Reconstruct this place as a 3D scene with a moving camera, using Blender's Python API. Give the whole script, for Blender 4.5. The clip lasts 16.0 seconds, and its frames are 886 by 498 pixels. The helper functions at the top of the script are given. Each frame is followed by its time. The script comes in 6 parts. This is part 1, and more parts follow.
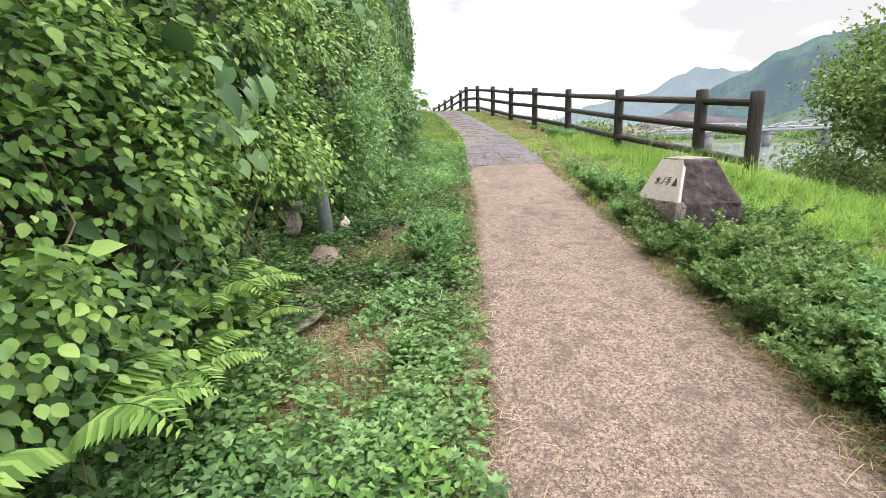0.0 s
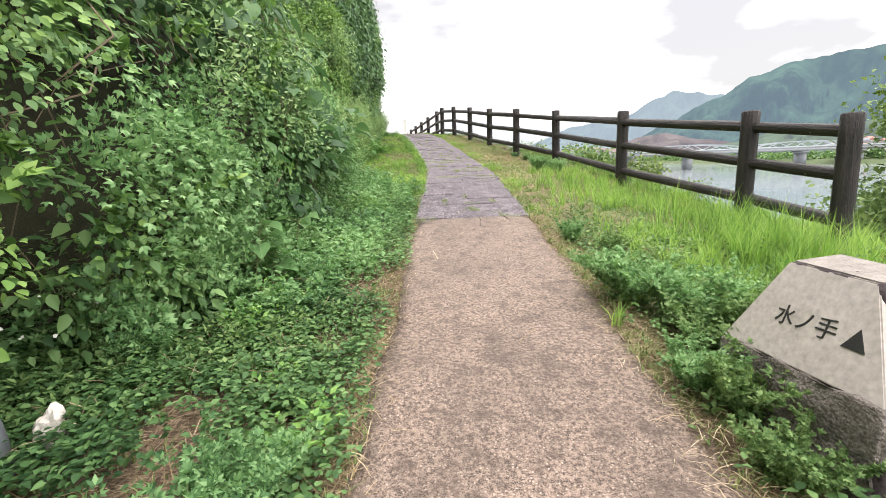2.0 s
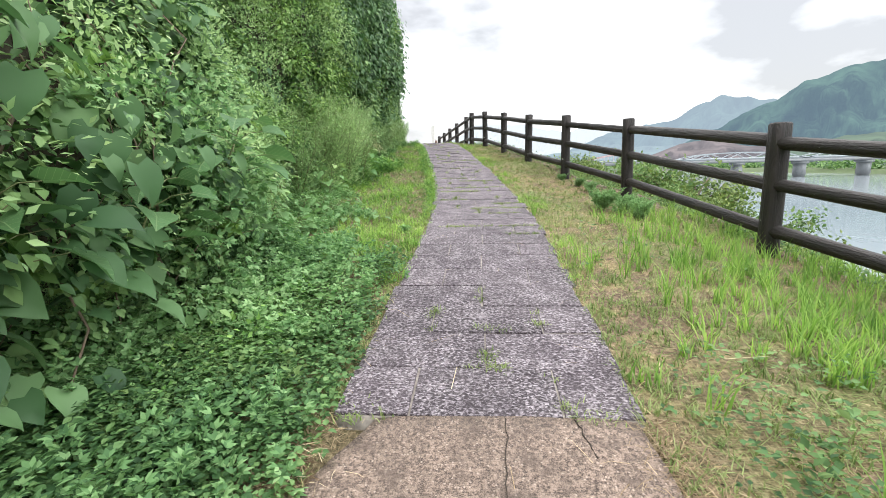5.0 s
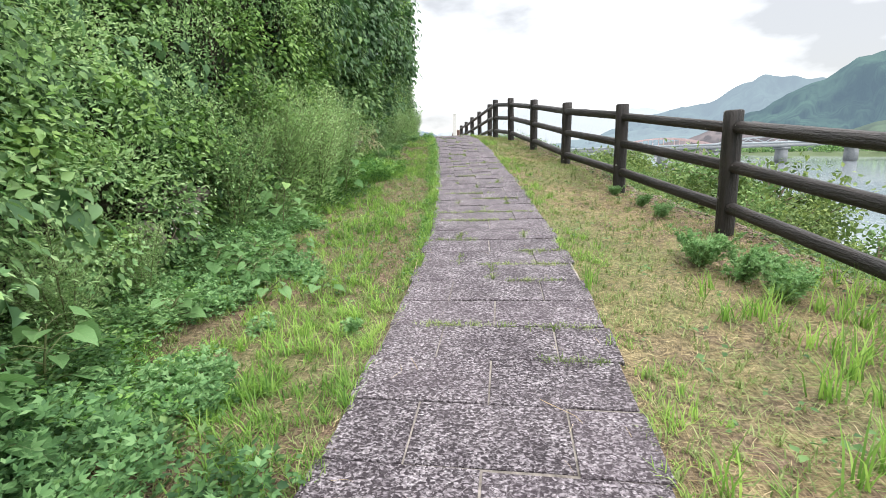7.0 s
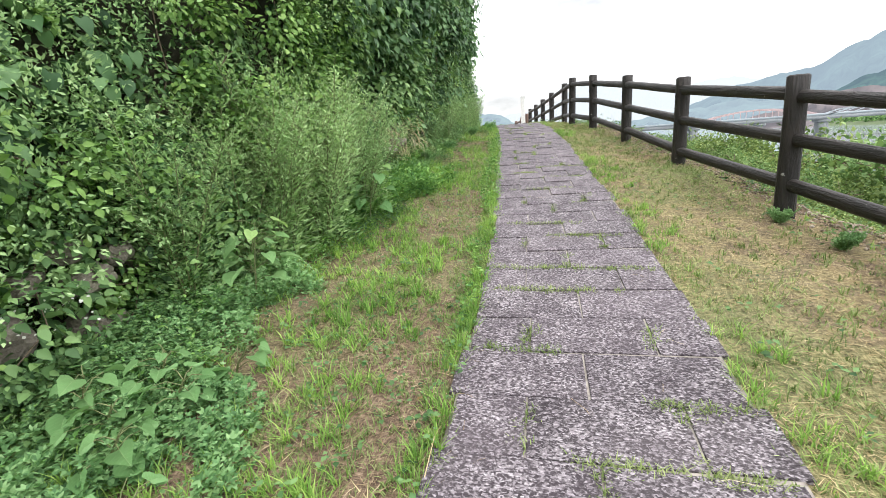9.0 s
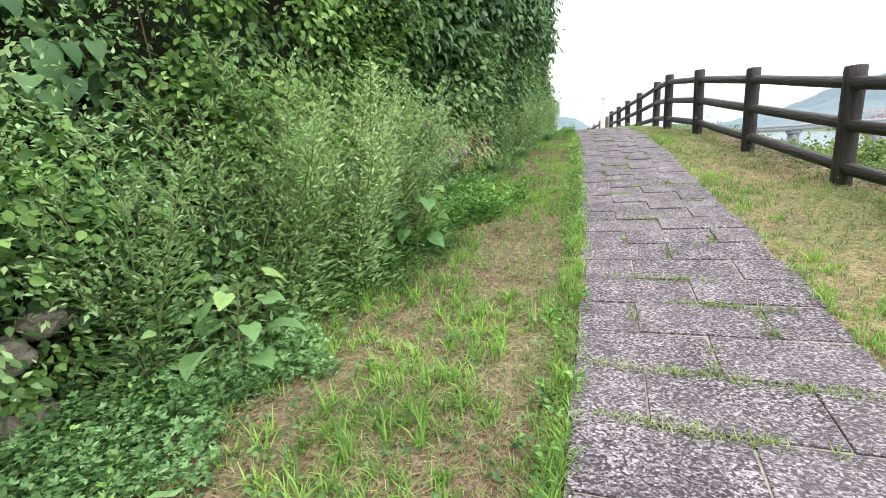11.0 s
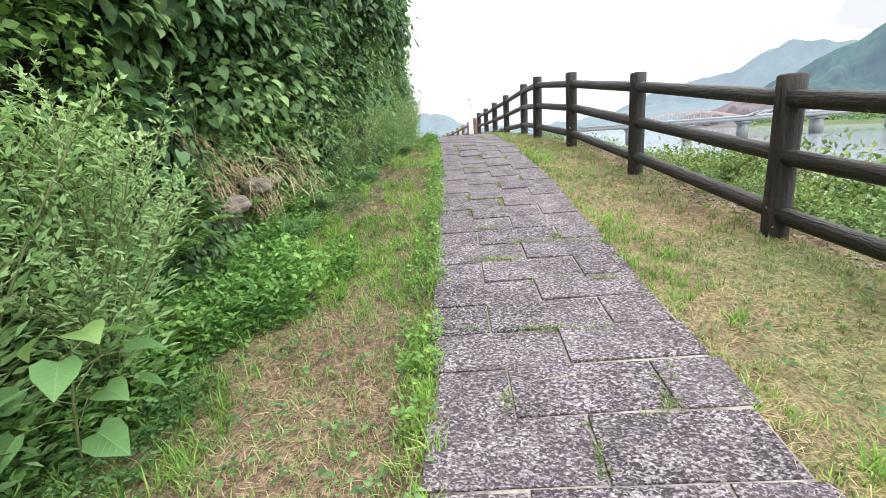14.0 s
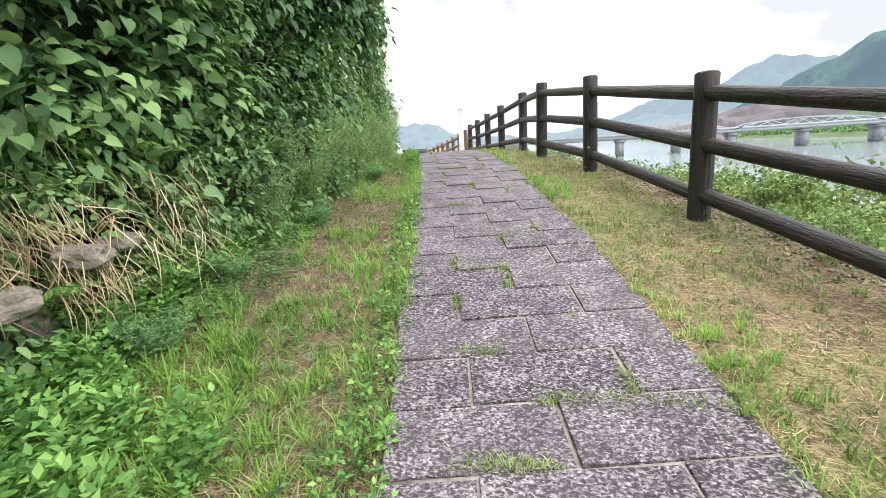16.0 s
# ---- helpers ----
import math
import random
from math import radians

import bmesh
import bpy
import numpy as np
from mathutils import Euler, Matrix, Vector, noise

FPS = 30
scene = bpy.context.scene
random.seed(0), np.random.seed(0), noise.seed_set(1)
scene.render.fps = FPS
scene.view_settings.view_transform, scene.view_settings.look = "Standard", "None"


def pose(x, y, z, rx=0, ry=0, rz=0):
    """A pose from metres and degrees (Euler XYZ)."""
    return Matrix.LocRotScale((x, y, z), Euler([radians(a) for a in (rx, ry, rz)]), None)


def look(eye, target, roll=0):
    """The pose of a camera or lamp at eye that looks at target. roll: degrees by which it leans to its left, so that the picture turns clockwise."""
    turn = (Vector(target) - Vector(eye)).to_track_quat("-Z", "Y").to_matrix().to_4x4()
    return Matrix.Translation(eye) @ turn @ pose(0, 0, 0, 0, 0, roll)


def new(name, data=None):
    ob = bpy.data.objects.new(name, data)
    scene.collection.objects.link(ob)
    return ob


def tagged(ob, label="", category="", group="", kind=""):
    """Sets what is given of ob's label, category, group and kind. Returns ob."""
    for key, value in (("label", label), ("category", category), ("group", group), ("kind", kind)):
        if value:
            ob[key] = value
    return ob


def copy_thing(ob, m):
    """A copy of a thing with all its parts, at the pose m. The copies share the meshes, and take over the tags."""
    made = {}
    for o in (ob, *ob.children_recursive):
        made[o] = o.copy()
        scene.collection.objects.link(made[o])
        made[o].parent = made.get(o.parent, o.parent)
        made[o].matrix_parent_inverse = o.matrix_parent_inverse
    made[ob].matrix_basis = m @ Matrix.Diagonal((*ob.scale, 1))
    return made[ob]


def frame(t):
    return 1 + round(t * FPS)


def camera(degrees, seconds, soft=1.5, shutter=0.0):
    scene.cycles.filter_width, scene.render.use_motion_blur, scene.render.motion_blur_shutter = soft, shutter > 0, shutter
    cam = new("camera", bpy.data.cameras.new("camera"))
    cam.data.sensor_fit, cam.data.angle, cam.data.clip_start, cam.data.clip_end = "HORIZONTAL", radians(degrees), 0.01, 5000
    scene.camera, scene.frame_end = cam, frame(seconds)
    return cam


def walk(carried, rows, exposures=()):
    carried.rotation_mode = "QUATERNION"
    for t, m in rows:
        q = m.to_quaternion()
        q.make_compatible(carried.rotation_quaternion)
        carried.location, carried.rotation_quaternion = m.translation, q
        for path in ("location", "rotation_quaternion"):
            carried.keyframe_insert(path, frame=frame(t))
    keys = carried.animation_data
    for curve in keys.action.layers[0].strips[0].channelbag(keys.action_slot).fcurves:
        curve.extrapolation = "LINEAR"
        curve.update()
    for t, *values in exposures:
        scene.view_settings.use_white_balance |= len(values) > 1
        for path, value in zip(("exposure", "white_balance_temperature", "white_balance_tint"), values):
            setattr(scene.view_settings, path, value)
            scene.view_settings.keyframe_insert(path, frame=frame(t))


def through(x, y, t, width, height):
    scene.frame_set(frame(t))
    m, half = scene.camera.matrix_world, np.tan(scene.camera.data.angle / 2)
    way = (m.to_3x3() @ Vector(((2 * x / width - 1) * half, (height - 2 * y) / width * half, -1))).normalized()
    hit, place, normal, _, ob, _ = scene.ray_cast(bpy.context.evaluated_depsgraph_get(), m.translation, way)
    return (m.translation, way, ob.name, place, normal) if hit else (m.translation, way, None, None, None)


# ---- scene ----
PATH = [
    (0, (0.560, -0.641, 1.393), (0.492, 1.305, 0.937), -2.26),
    (0.5, (0.624, -0.022, 1.471), (0.559, 1.930, 1.045), -2.08),
    (1, (0.722, 0.554, 1.526), (0.663, 2.508, 1.104), -2.04),
    (1.5, (0.810, 1.135, 1.560), (0.786, 3.093, 1.151), -2.05),
    (2, (1.025, 1.700, 1.611), (1.021, 3.665, 1.237), -2.15),
    (2.5, (1.125, 2.241, 1.678), (1.138, 4.213, 1.345), -1.74),
    (3, (1.199, 2.731, 1.738), (1.163, 4.705, 1.418), -0.80),
    (3.5, (1.257, 3.321, 1.788), (1.140, 5.290, 1.458), -0.32),
    (4, (1.190, 3.865, 1.830), (1.013, 5.825, 1.469), -0.29),
    (4.5, (1.263, 4.351, 1.885), (1.076, 6.306, 1.504), -0.95),
    (5, (1.312, 4.831, 1.991), (1.161, 6.794, 1.638), -1.42),
    (5.2, (1.282, 5.023, 2.035), (1.139, 6.988, 1.688), -1.36),
    (7.3, (1.439, 7.574, 2.359), (1.147, 9.508, 1.941), -1.93),
    (7.5, (1.416, 7.799, 2.382), (1.111, 9.730, 1.957), -1.98),
    (8, (1.318, 8.291, 2.425), (0.942, 10.202, 1.970), -2.97),
    (8.5, (1.298, 8.806, 2.485), (0.835, 10.697, 2.028), -3.67),
    (9, (1.247, 9.271, 2.584), (0.683, 11.134, 2.123), -3.99),
    (9.2, (1.178, 9.462, 2.616), (0.571, 11.311, 2.154), -4.16),
    (11.3, (0.918, 10.535, 2.673), (0.074, 12.298, 2.248), -3.85),
    (11.5, (0.925, 10.622, 2.678), (0.109, 12.397, 2.253), -3.95),
    (12, (0.964, 10.947, 2.716), (0.271, 12.775, 2.292), -3.85),
    (12.5, (0.894, 11.317, 2.756), (0.356, 13.197, 2.337), -3.72),
    (13, (0.890, 11.696, 2.793), (0.447, 13.599, 2.362), -3.98),
    (13.5, (0.878, 12.084, 2.877), (0.504, 13.998, 2.436), -4.04),
    (14, (0.792, 12.531, 2.929), (0.446, 14.442, 2.452), -4.06),
    (14.5, (0.828, 12.954, 2.950), (0.490, 14.864, 2.459), -4.11),
    (15, (0.814, 13.354, 3.009), (0.468, 15.264, 2.526), -4.96),
    (15.5, (0.671, 13.817, 3.039), (0.361, 15.738, 2.575), -4.08),
    (16, (0.638, 14.311, 3.057), (0.333, 16.238, 2.618), -3.70),
]
cam = camera(88.9, 16.0, soft=0.75)
walk(cam, [(t, look(eye, target, roll)) for t, eye, target, roll in PATH], [(0, 1.95, 6800, 14), (1.8, 1.95, 6800, 14), (3, 1.88, 6500, 10), (7, 1.83, 6480, 10), (9.5, 1.86, 6480, 10), (12, 2.02, 6480, 10), (16, 1.98, 6500, 11)])

# ---- sky and sun ----
SUN_AZ, SUN_EL = 98.0, 70.0  # degrees clockwise from the way ahead, degrees up
world = bpy.data.worlds.new("overcast")
scene.world = world
world.use_nodes = True
wn, wl = world.node_tree.nodes, world.node_tree.links
wn.clear()
sky = wn.new("ShaderNodeTexSky")
sky.sky_type, sky.sun_disc = "NISHITA", False
sky.sun_elevation, sky.sun_rotation = radians(SUN_EL), radians(SUN_AZ)
sky.dust_density, sky.air_density = 3.0, 1.0
w_co = wn.new("ShaderNodeTexCoord")
w_map = wn.new("ShaderNodeMapping")
w_map.inputs["Scale"].default_value = (1.0, 1.0, 2.4)
w_map.inputs["Rotation"].default_value = (0, 0, radians(-38))
w_map.inputs["Location"].default_value = (0.25, 0.4, 0.35)
w_cloud = wn.new("ShaderNodeTexNoise")
w_cloud.inputs["Scale"].default_value, w_cloud.inputs["Detail"].default_value = 2.3, 7.0
w_ramp = wn.new("ShaderNodeValToRGB")
w_ramp.color_ramp.elements[0].position, w_ramp.color_ramp.elements[1].position = 0.42, 0.68
w_soft = w_ramp.color_ramp.elements.new(0.53)
w_soft.color = (3.9, 3.93, 3.96, 1)
w_ramp.color_ramp.elements[0].color = (1.95, 1.96, 1.97, 1)
w_ramp.color_ramp.elements[2].color = (11.0, 11.2, 11.4, 1)
w_mix = wn.new("ShaderNodeMix")
w_mix.data_type = "RGBA"
w_mix.inputs[0].default_value = 0.9
w_bg = wn.new("ShaderNodeBackground")
w_bg.inputs["Strength"].default_value = 0.11
w_out = wn.new("ShaderNodeOutputWorld")
wl.new(w_co.outputs["Generated"], w_map.inputs["Vector"])
wl.new(w_map.outputs["Vector"], w_cloud.inputs["Vector"])
wl.new(w_cloud.outputs["Fac"], w_ramp.inputs["Fac"])
wl.new(sky.outputs["Color"], w_mix.inputs["A"])
wl.new(w_ramp.outputs["Color"], w_mix.inputs["B"])
wl.new(w_mix.outputs["Result"], w_bg.inputs["Color"])
wl.new(w_bg.outputs["Background"], w_out.inputs["Surface"])

sun_data = bpy.data.lights.new("sun", "SUN")
sun_data.energy, sun_data.angle, sun_data.color = 1.5, radians(100), (1.0, 0.98, 0.97)
sun = new("sun", sun_data)
s_az, s_el = radians(SUN_AZ), radians(SUN_EL)
sun.matrix_world = look((60 * math.sin(s_az) * math.cos(s_el), 60 * math.cos(s_az) * math.cos(s_el), 60 * math.sin(s_el)), (0, 0, 0))

# ---- materials ----
def nodes_of(name):
    m = bpy.data.materials.new(name)
    m.use_nodes = True
    nt = m.node_tree
    return m, nt, nt.nodes["Principled BSDF"]


def add(nt, kind, **values):
    n = nt.nodes.new(kind)
    for k, v in values.items():
        n.inputs[k].default_value = v
    return n


def ramp(nt, fac, stops):
    r = nt.nodes.new("ShaderNodeValToRGB")
    while len(r.color_ramp.elements) < len(stops):
        r.color_ramp.elements.new(0.5)
    for e, (p, c) in zip(r.color_ramp.elements, stops):
        e.position, e.color = p, (*c, 1)
    nt.links.new(fac, r.inputs["Fac"])
    return r.outputs["Color"]


def mixed(nt, fac, a, b, how="MIX"):
    m = nt.nodes.new("ShaderNodeMix")
    m.data_type, m.blend_type = "RGBA", how
    for key, v in ((0, fac), ("A", a), ("B", b)):
        if isinstance(v, (int, float)):
            m.inputs[key].default_value = v
        elif isinstance(v, tuple):
            m.inputs[key].default_value = (*v, 1)
        else:
            nt.links.new(v, m.inputs[key])
    return m.outputs["Result"]


def tex(nt, scale, detail=4.0, kind="ShaderNodeTexNoise", space="Object", stretch=None):
    co = nt.nodes.new("ShaderNodeTexCoord").outputs[space] if space != "World" else nt.nodes.new("ShaderNodeNewGeometry").outputs["Position"]
    if stretch:
        mp = add(nt, "ShaderNodeMapping", Scale=stretch)
        nt.links.new(co, mp.inputs["Vector"])
        co = mp.outputs["Vector"]
    t = nt.nodes.new(kind)
    t.inputs["Scale"].default_value = scale
    if "Detail" in t.inputs:
        t.inputs["Detail"].default_value = detail
    nt.links.new(co, t.inputs["Vector"])
    return t


def bump(nt, bsdf, height, strength, distance=0.01):
    b = add(nt, "ShaderNodeBump", Strength=strength, Distance=distance)
    nt.links.new(height, b.inputs["Height"])
    nt.links.new(b.outputs["Normal"], bsdf.inputs["Normal"])


def leaf_material(name, dark, mid, light, rough=0.5, through=0.25, patch=0.9):
    """Leaves that differ one from the next, and from patch to patch, and let light through."""
    m, nt, p = nodes_of(name)
    geo = nt.nodes.new("ShaderNodeNewGeometry")
    n = tex(nt, patch, 3.0, space="World")
    f = nt.nodes.new("ShaderNodeMath")
    f.operation = "MULTIPLY_ADD"
    nt.links.new(geo.outputs["Random Per Island"], f.inputs[0])
    f.inputs[1].default_value = 0.72
    g = nt.nodes.new("ShaderNodeMath")
    g.operation = "MULTIPLY_ADD"
    nt.links.new(n.outputs["Fac"], g.inputs[0])
    g.inputs[1].default_value, g.inputs[2].default_value = 1.35, -0.5
    nt.links.new(g.outputs[0], f.inputs[2])
    c = ramp(nt, f.outputs[0], [(0.05, dark), (0.5, mid), (0.95, light)])
    calm = add(nt, "ShaderNodeHueSaturation", Saturation=0.96)
    nt.links.new(c, calm.inputs["Color"])
    c = calm.outputs["Color"]
    nt.links.new(c, p.inputs["Base Color"])
    p.inputs["Roughness"].default_value = rough
    p.inputs["Specular IOR Level"].default_value = 0.22
    tr = nt.nodes.new("ShaderNodeBsdfTranslucent")
    nt.links.new(mixed(nt, 1.0, c, (1.4, 1.42, 1.15), "MULTIPLY"), tr.inputs["Color"])
    mx = add(nt, "ShaderNodeMixShader", Fac=through)
    nt.links.new(p.outputs[0], mx.inputs[1])
    nt.links.new(tr.outputs[0], mx.inputs[2])
    nt.links.new(mx.outputs[0], nt.nodes["Material Output"].inputs["Surface"])
    return m


def veined(m):
    """Pale ribs over a single large leaf: one down the middle and pairs to the sides."""
    nt = m.node_tree
    p = nt.nodes["Principled BSDF"]
    xyz = nt.nodes.new("ShaderNodeSeparateXYZ")
    nt.links.new(nt.nodes.new("ShaderNodeTexCoord").outputs["Object"], xyz.inputs[0])

    def op(kind, a, b=0.0):
        n = nt.nodes.new("ShaderNodeMath")
        n.operation = kind
        for k, v in enumerate((a, b)):
            if isinstance(v, (int, float)):
                n.inputs[k].default_value = v
            else:
                nt.links.new(v, n.inputs[k])
        return n.outputs[0]

    side = op("ABSOLUTE", xyz.outputs["X"])
    rib = op("LESS_THAN", side, 0.014)
    slant = op("FRACT", op("SUBTRACT", op("MULTIPLY", xyz.outputs["Y"], 6.5), op("MULTIPLY", side, 5.0)))
    both = op("MAXIMUM", rib, op("LESS_THAN", slant, 0.09))
    old = p.inputs["Base Color"].links[0].from_socket
    nt.links.new(mixed(nt, op("MULTIPLY", both, 0.4), old, (0.34, 0.46, 0.22)), p.inputs["Base Color"])
    bump(nt, p, op("ADD", op("MULTIPLY", slant, 0.6), both), 0.6, 0.05)
    return m


M_LEAF_BRIGHT = leaf_material("leaf_bright", (0.04, 0.1, 0.022), (0.135, 0.265, 0.055), (0.29, 0.44, 0.12))
M_LEAF_MID = leaf_material("leaf_mid", (0.03, 0.078, 0.028), (0.1, 0.2, 0.066), (0.25, 0.4, 0.14))
M_LEAF_DARK = leaf_material("leaf_dark", (0.022, 0.064, 0.024), (0.072, 0.16, 0.06), (0.17, 0.3, 0.125), rough=0.5)
M_LEAF_GREY = leaf_material("leaf_grey_green", (0.05, 0.115, 0.035), (0.125, 0.225, 0.07), (0.25, 0.36, 0.13), rough=0.7)
M_LEAF_BROAD = veined(leaf_material("leaf_broad", (0.035, 0.1, 0.038), (0.085, 0.19, 0.07), (0.17, 0.31, 0.11), rough=0.45))
M_SLOPE = leaf_material("leaf_slope", (0.055, 0.105, 0.03), (0.13, 0.2, 0.055), (0.25, 0.32, 0.095), rough=0.6)
M_MUGWORT = leaf_material("leaf_mugwort", (0.14, 0.25, 0.095), (0.28, 0.44, 0.18), (0.46, 0.61, 0.31), rough=0.75, through=0.35)
M_WILLOW = leaf_material("leaf_willow", (0.06, 0.115, 0.035), (0.13, 0.215, 0.065), (0.24, 0.34, 0.115), rough=0.6)
M_FEATHER = leaf_material("leaf_feathered", (0.06, 0.145, 0.055), (0.15, 0.3, 0.11), (0.3, 0.47, 0.21), rough=0.7, through=0.35)
M_SHOOT = leaf_material("mugwort_shoot", (0.15, 0.27, 0.1), (0.26, 0.41, 0.17), (0.4, 0.54, 0.27), rough=0.8, through=0.35)
M_BROAD_LIGHT = veined(leaf_material("leaf_broad_light", (0.06, 0.16, 0.055), (0.13, 0.28, 0.095), (0.23, 0.4, 0.15), rough=0.45))
M_FRESH = leaf_material("leaf_fresh", (0.045, 0.13, 0.03), (0.125, 0.28, 0.06), (0.27, 0.46, 0.11), rough=0.55)
M_CLOVER = leaf_material("leaf_ground_cover", (0.025, 0.07, 0.024), (0.08, 0.175, 0.055), (0.18, 0.31, 0.105), rough=0.55)
M_GRASS = leaf_material("grass_blade", (0.1, 0.16, 0.045), (0.19, 0.265, 0.08), (0.34, 0.4, 0.17), rough=0.6, patch=1.6)
M_GRASS_LUSH = leaf_material("grass_lush", (0.08, 0.18, 0.034), (0.2, 0.365, 0.065), (0.38, 0.54, 0.13), rough=0.55, through=0.4)
M_STRAW = leaf_material("straw", (0.2, 0.14, 0.075), (0.42, 0.32, 0.18), (0.66, 0.56, 0.38), rough=0.8, through=0.15)
M_THATCH = leaf_material("golden_thatch", (0.17, 0.125, 0.06), (0.36, 0.275, 0.14), (0.55, 0.455, 0.27), rough=0.85, through=0.2, patch=2.2)
M_THATCH_BROWN = leaf_material("brown_thatch", (0.11, 0.075, 0.043), (0.26, 0.19, 0.115), (0.48, 0.385, 0.255), rough=0.85, through=0.15, patch=2.2)
M_LEAF_YELLOW = veined(leaf_material("leaf_pale_yellow", (0.15, 0.3, 0.09), (0.25, 0.42, 0.13), (0.4, 0.52, 0.2), rough=0.45))
M_DEAD_LEAF = leaf_material("dead_leaf", (0.1, 0.05, 0.025), (0.2, 0.1, 0.045), (0.34, 0.2, 0.09), rough=0.8, through=0.1)
M_FLOWER = leaf_material("petal_white", (0.6, 0.6, 0.55), (0.7, 0.7, 0.66), (0.8, 0.8, 0.78), through=0.3)


def plain(name, a, b, scale, rough=0.8, bump_by=0.3, metal=0.0, space="Object", stretch=None, distance=0.01):
    m, nt, p = nodes_of(name)
    n1, n2 = tex(nt, scale, 6, space=space, stretch=stretch), tex(nt, scale * 9, 4, space=space, stretch=stretch)
    c = ramp(nt, n1.outputs["Fac"], [(0.3, a), (0.7, b)])
    c = mixed(nt, 0.35, c, ramp(nt, n2.outputs["Fac"], [(0.3, tuple(v * 0.6 for v in a)), (0.7, tuple(min(1, v * 1.25) for v in b))]))
    nt.links.new(c, p.inputs["Base Color"])
    p.inputs["Roughness"].default_value, p.inputs["Metallic"].default_value = rough, metal
    bump(nt, p, n2.outputs["Fac"], bump_by, distance)
    return m


M_STEM = plain("green_stem", (0.1, 0.13, 0.05), (0.18, 0.2, 0.08), 12, 0.7)
M_BARK = plain("vine_bark", (0.1, 0.07, 0.045), (0.22, 0.17, 0.12), 14, 0.9, stretch=(1, 1, 0.2))
M_ROCK = plain("field_stone", (0.1, 0.085, 0.068), (0.3, 0.265, 0.22), 7, 0.9, 0.7)
M_PALE_STONE = plain("pale_stone", (0.45, 0.42, 0.38), (0.66, 0.63, 0.57), 6, 0.85, 0.5)
M_PINK_STONE = plain("pinkish_stone", (0.1, 0.07, 0.058), (0.27, 0.21, 0.18), 9, 0.9, 0.6)
M_PIPE = plain("grey_plastic_pipe", (0.34, 0.36, 0.42), (0.46, 0.48, 0.54), 5, 0.45, 0.08)
M_BRIDGE = plain("bridge_concrete", (0.24, 0.26, 0.27), (0.33, 0.34, 0.35), 0.2, 0.9, 0.1)
M_STEEL_PALE = plain("pale_painted_steel", (0.3, 0.34, 0.37), (0.37, 0.41, 0.43), 0.3, 0.6, 0.05)
M_STEEL_RED = plain("red_painted_steel", (0.42, 0.3, 0.3), (0.5, 0.37, 0.36), 0.3, 0.6, 0.05)
M_MARKER_BASE = plain("marker_hewn_base", (0.09, 0.075, 0.066), (0.3, 0.265, 0.235), 9, 0.95, 0.9, distance=0.03)
M_SIGN = plain("white_marker_paint", (0.6, 0.6, 0.58), (0.75, 0.75, 0.73), 3, 0.6, 0.1)
M_CAR_WHITE = plain("white_car_paint", (0.7, 0.71, 0.72), (0.8, 0.8, 0.8), 2, 0.25, 0.0)
M_CAR_DARK = plain("dark_car_paint", (0.03, 0.035, 0.04), (0.05, 0.055, 0.06), 2, 0.25, 0.0)
M_TYRE = plain("tyre_rubber", (0.02, 0.02, 0.02), (0.04, 0.04, 0.04), 8, 0.9)
M_GLASS_DARK = plain("car_glass", (0.05, 0.06, 0.07), (0.07, 0.085, 0.1), 2, 0.08, 0.0)
M_WALL_PALE = plain("house_plaster", (0.55, 0.53, 0.5), (0.7, 0.68, 0.64), 0.4, 0.9, 0.05)
M_ROOF_GREY = plain("grey_roof_tile", (0.16, 0.17, 0.19), (0.28, 0.29, 0.31), 0.6, 0.7, 0.2)
M_ROOF_RED = plain("red_brown_roof_tile", (0.3, 0.15, 0.11), (0.42, 0.22, 0.16), 0.6, 0.7, 0.2)


def fence_material(name, a, b):
    """Imitation log: dark brown, with grain along the length and grooves."""
    m, nt, p = nodes_of(name)
    grain = tex(nt, 34, 6, stretch=(1, 1, 0.07))
    blot = tex(nt, 3.2, 5)
    fine = tex(nt, 90, 3, stretch=(1, 1, 0.25))
    c = ramp(nt, grain.outputs["Fac"], [(0.32, a), (0.7, b)])
    c = mixed(nt, ramp(nt, blot.outputs["Fac"], [(0.52, (0, 0, 0)), (0.75, (0.6, 0.6, 0.6))]), c, (b[0] * 1.5, b[1] * 1.5, b[2] * 1.45))
    spots = tex(nt, 17, 2)
    c = mixed(nt, ramp(nt, spots.outputs["Fac"], [(0.735, (0, 0, 0)), (0.76, (0.7, 0.7, 0.7))]), c, (0.42, 0.42, 0.38))
    nt.links.new(c, p.inputs["Base Color"])
    p.inputs["Roughness"].default_value = 0.62
    h = mixed(nt, 0.35, grain.outputs["Fac"], fine.outputs["Fac"])
    bump(nt, p, h, 1.0, 0.03)
    return m


M_LOG = fence_material("imitation_log", (0.006, 0.005, 0.004), (0.032, 0.025, 0.022))
M_LOG_RED = fence_material("imitation_log_red", (0.1, 0.06, 0.045), (0.19, 0.12, 0.09))


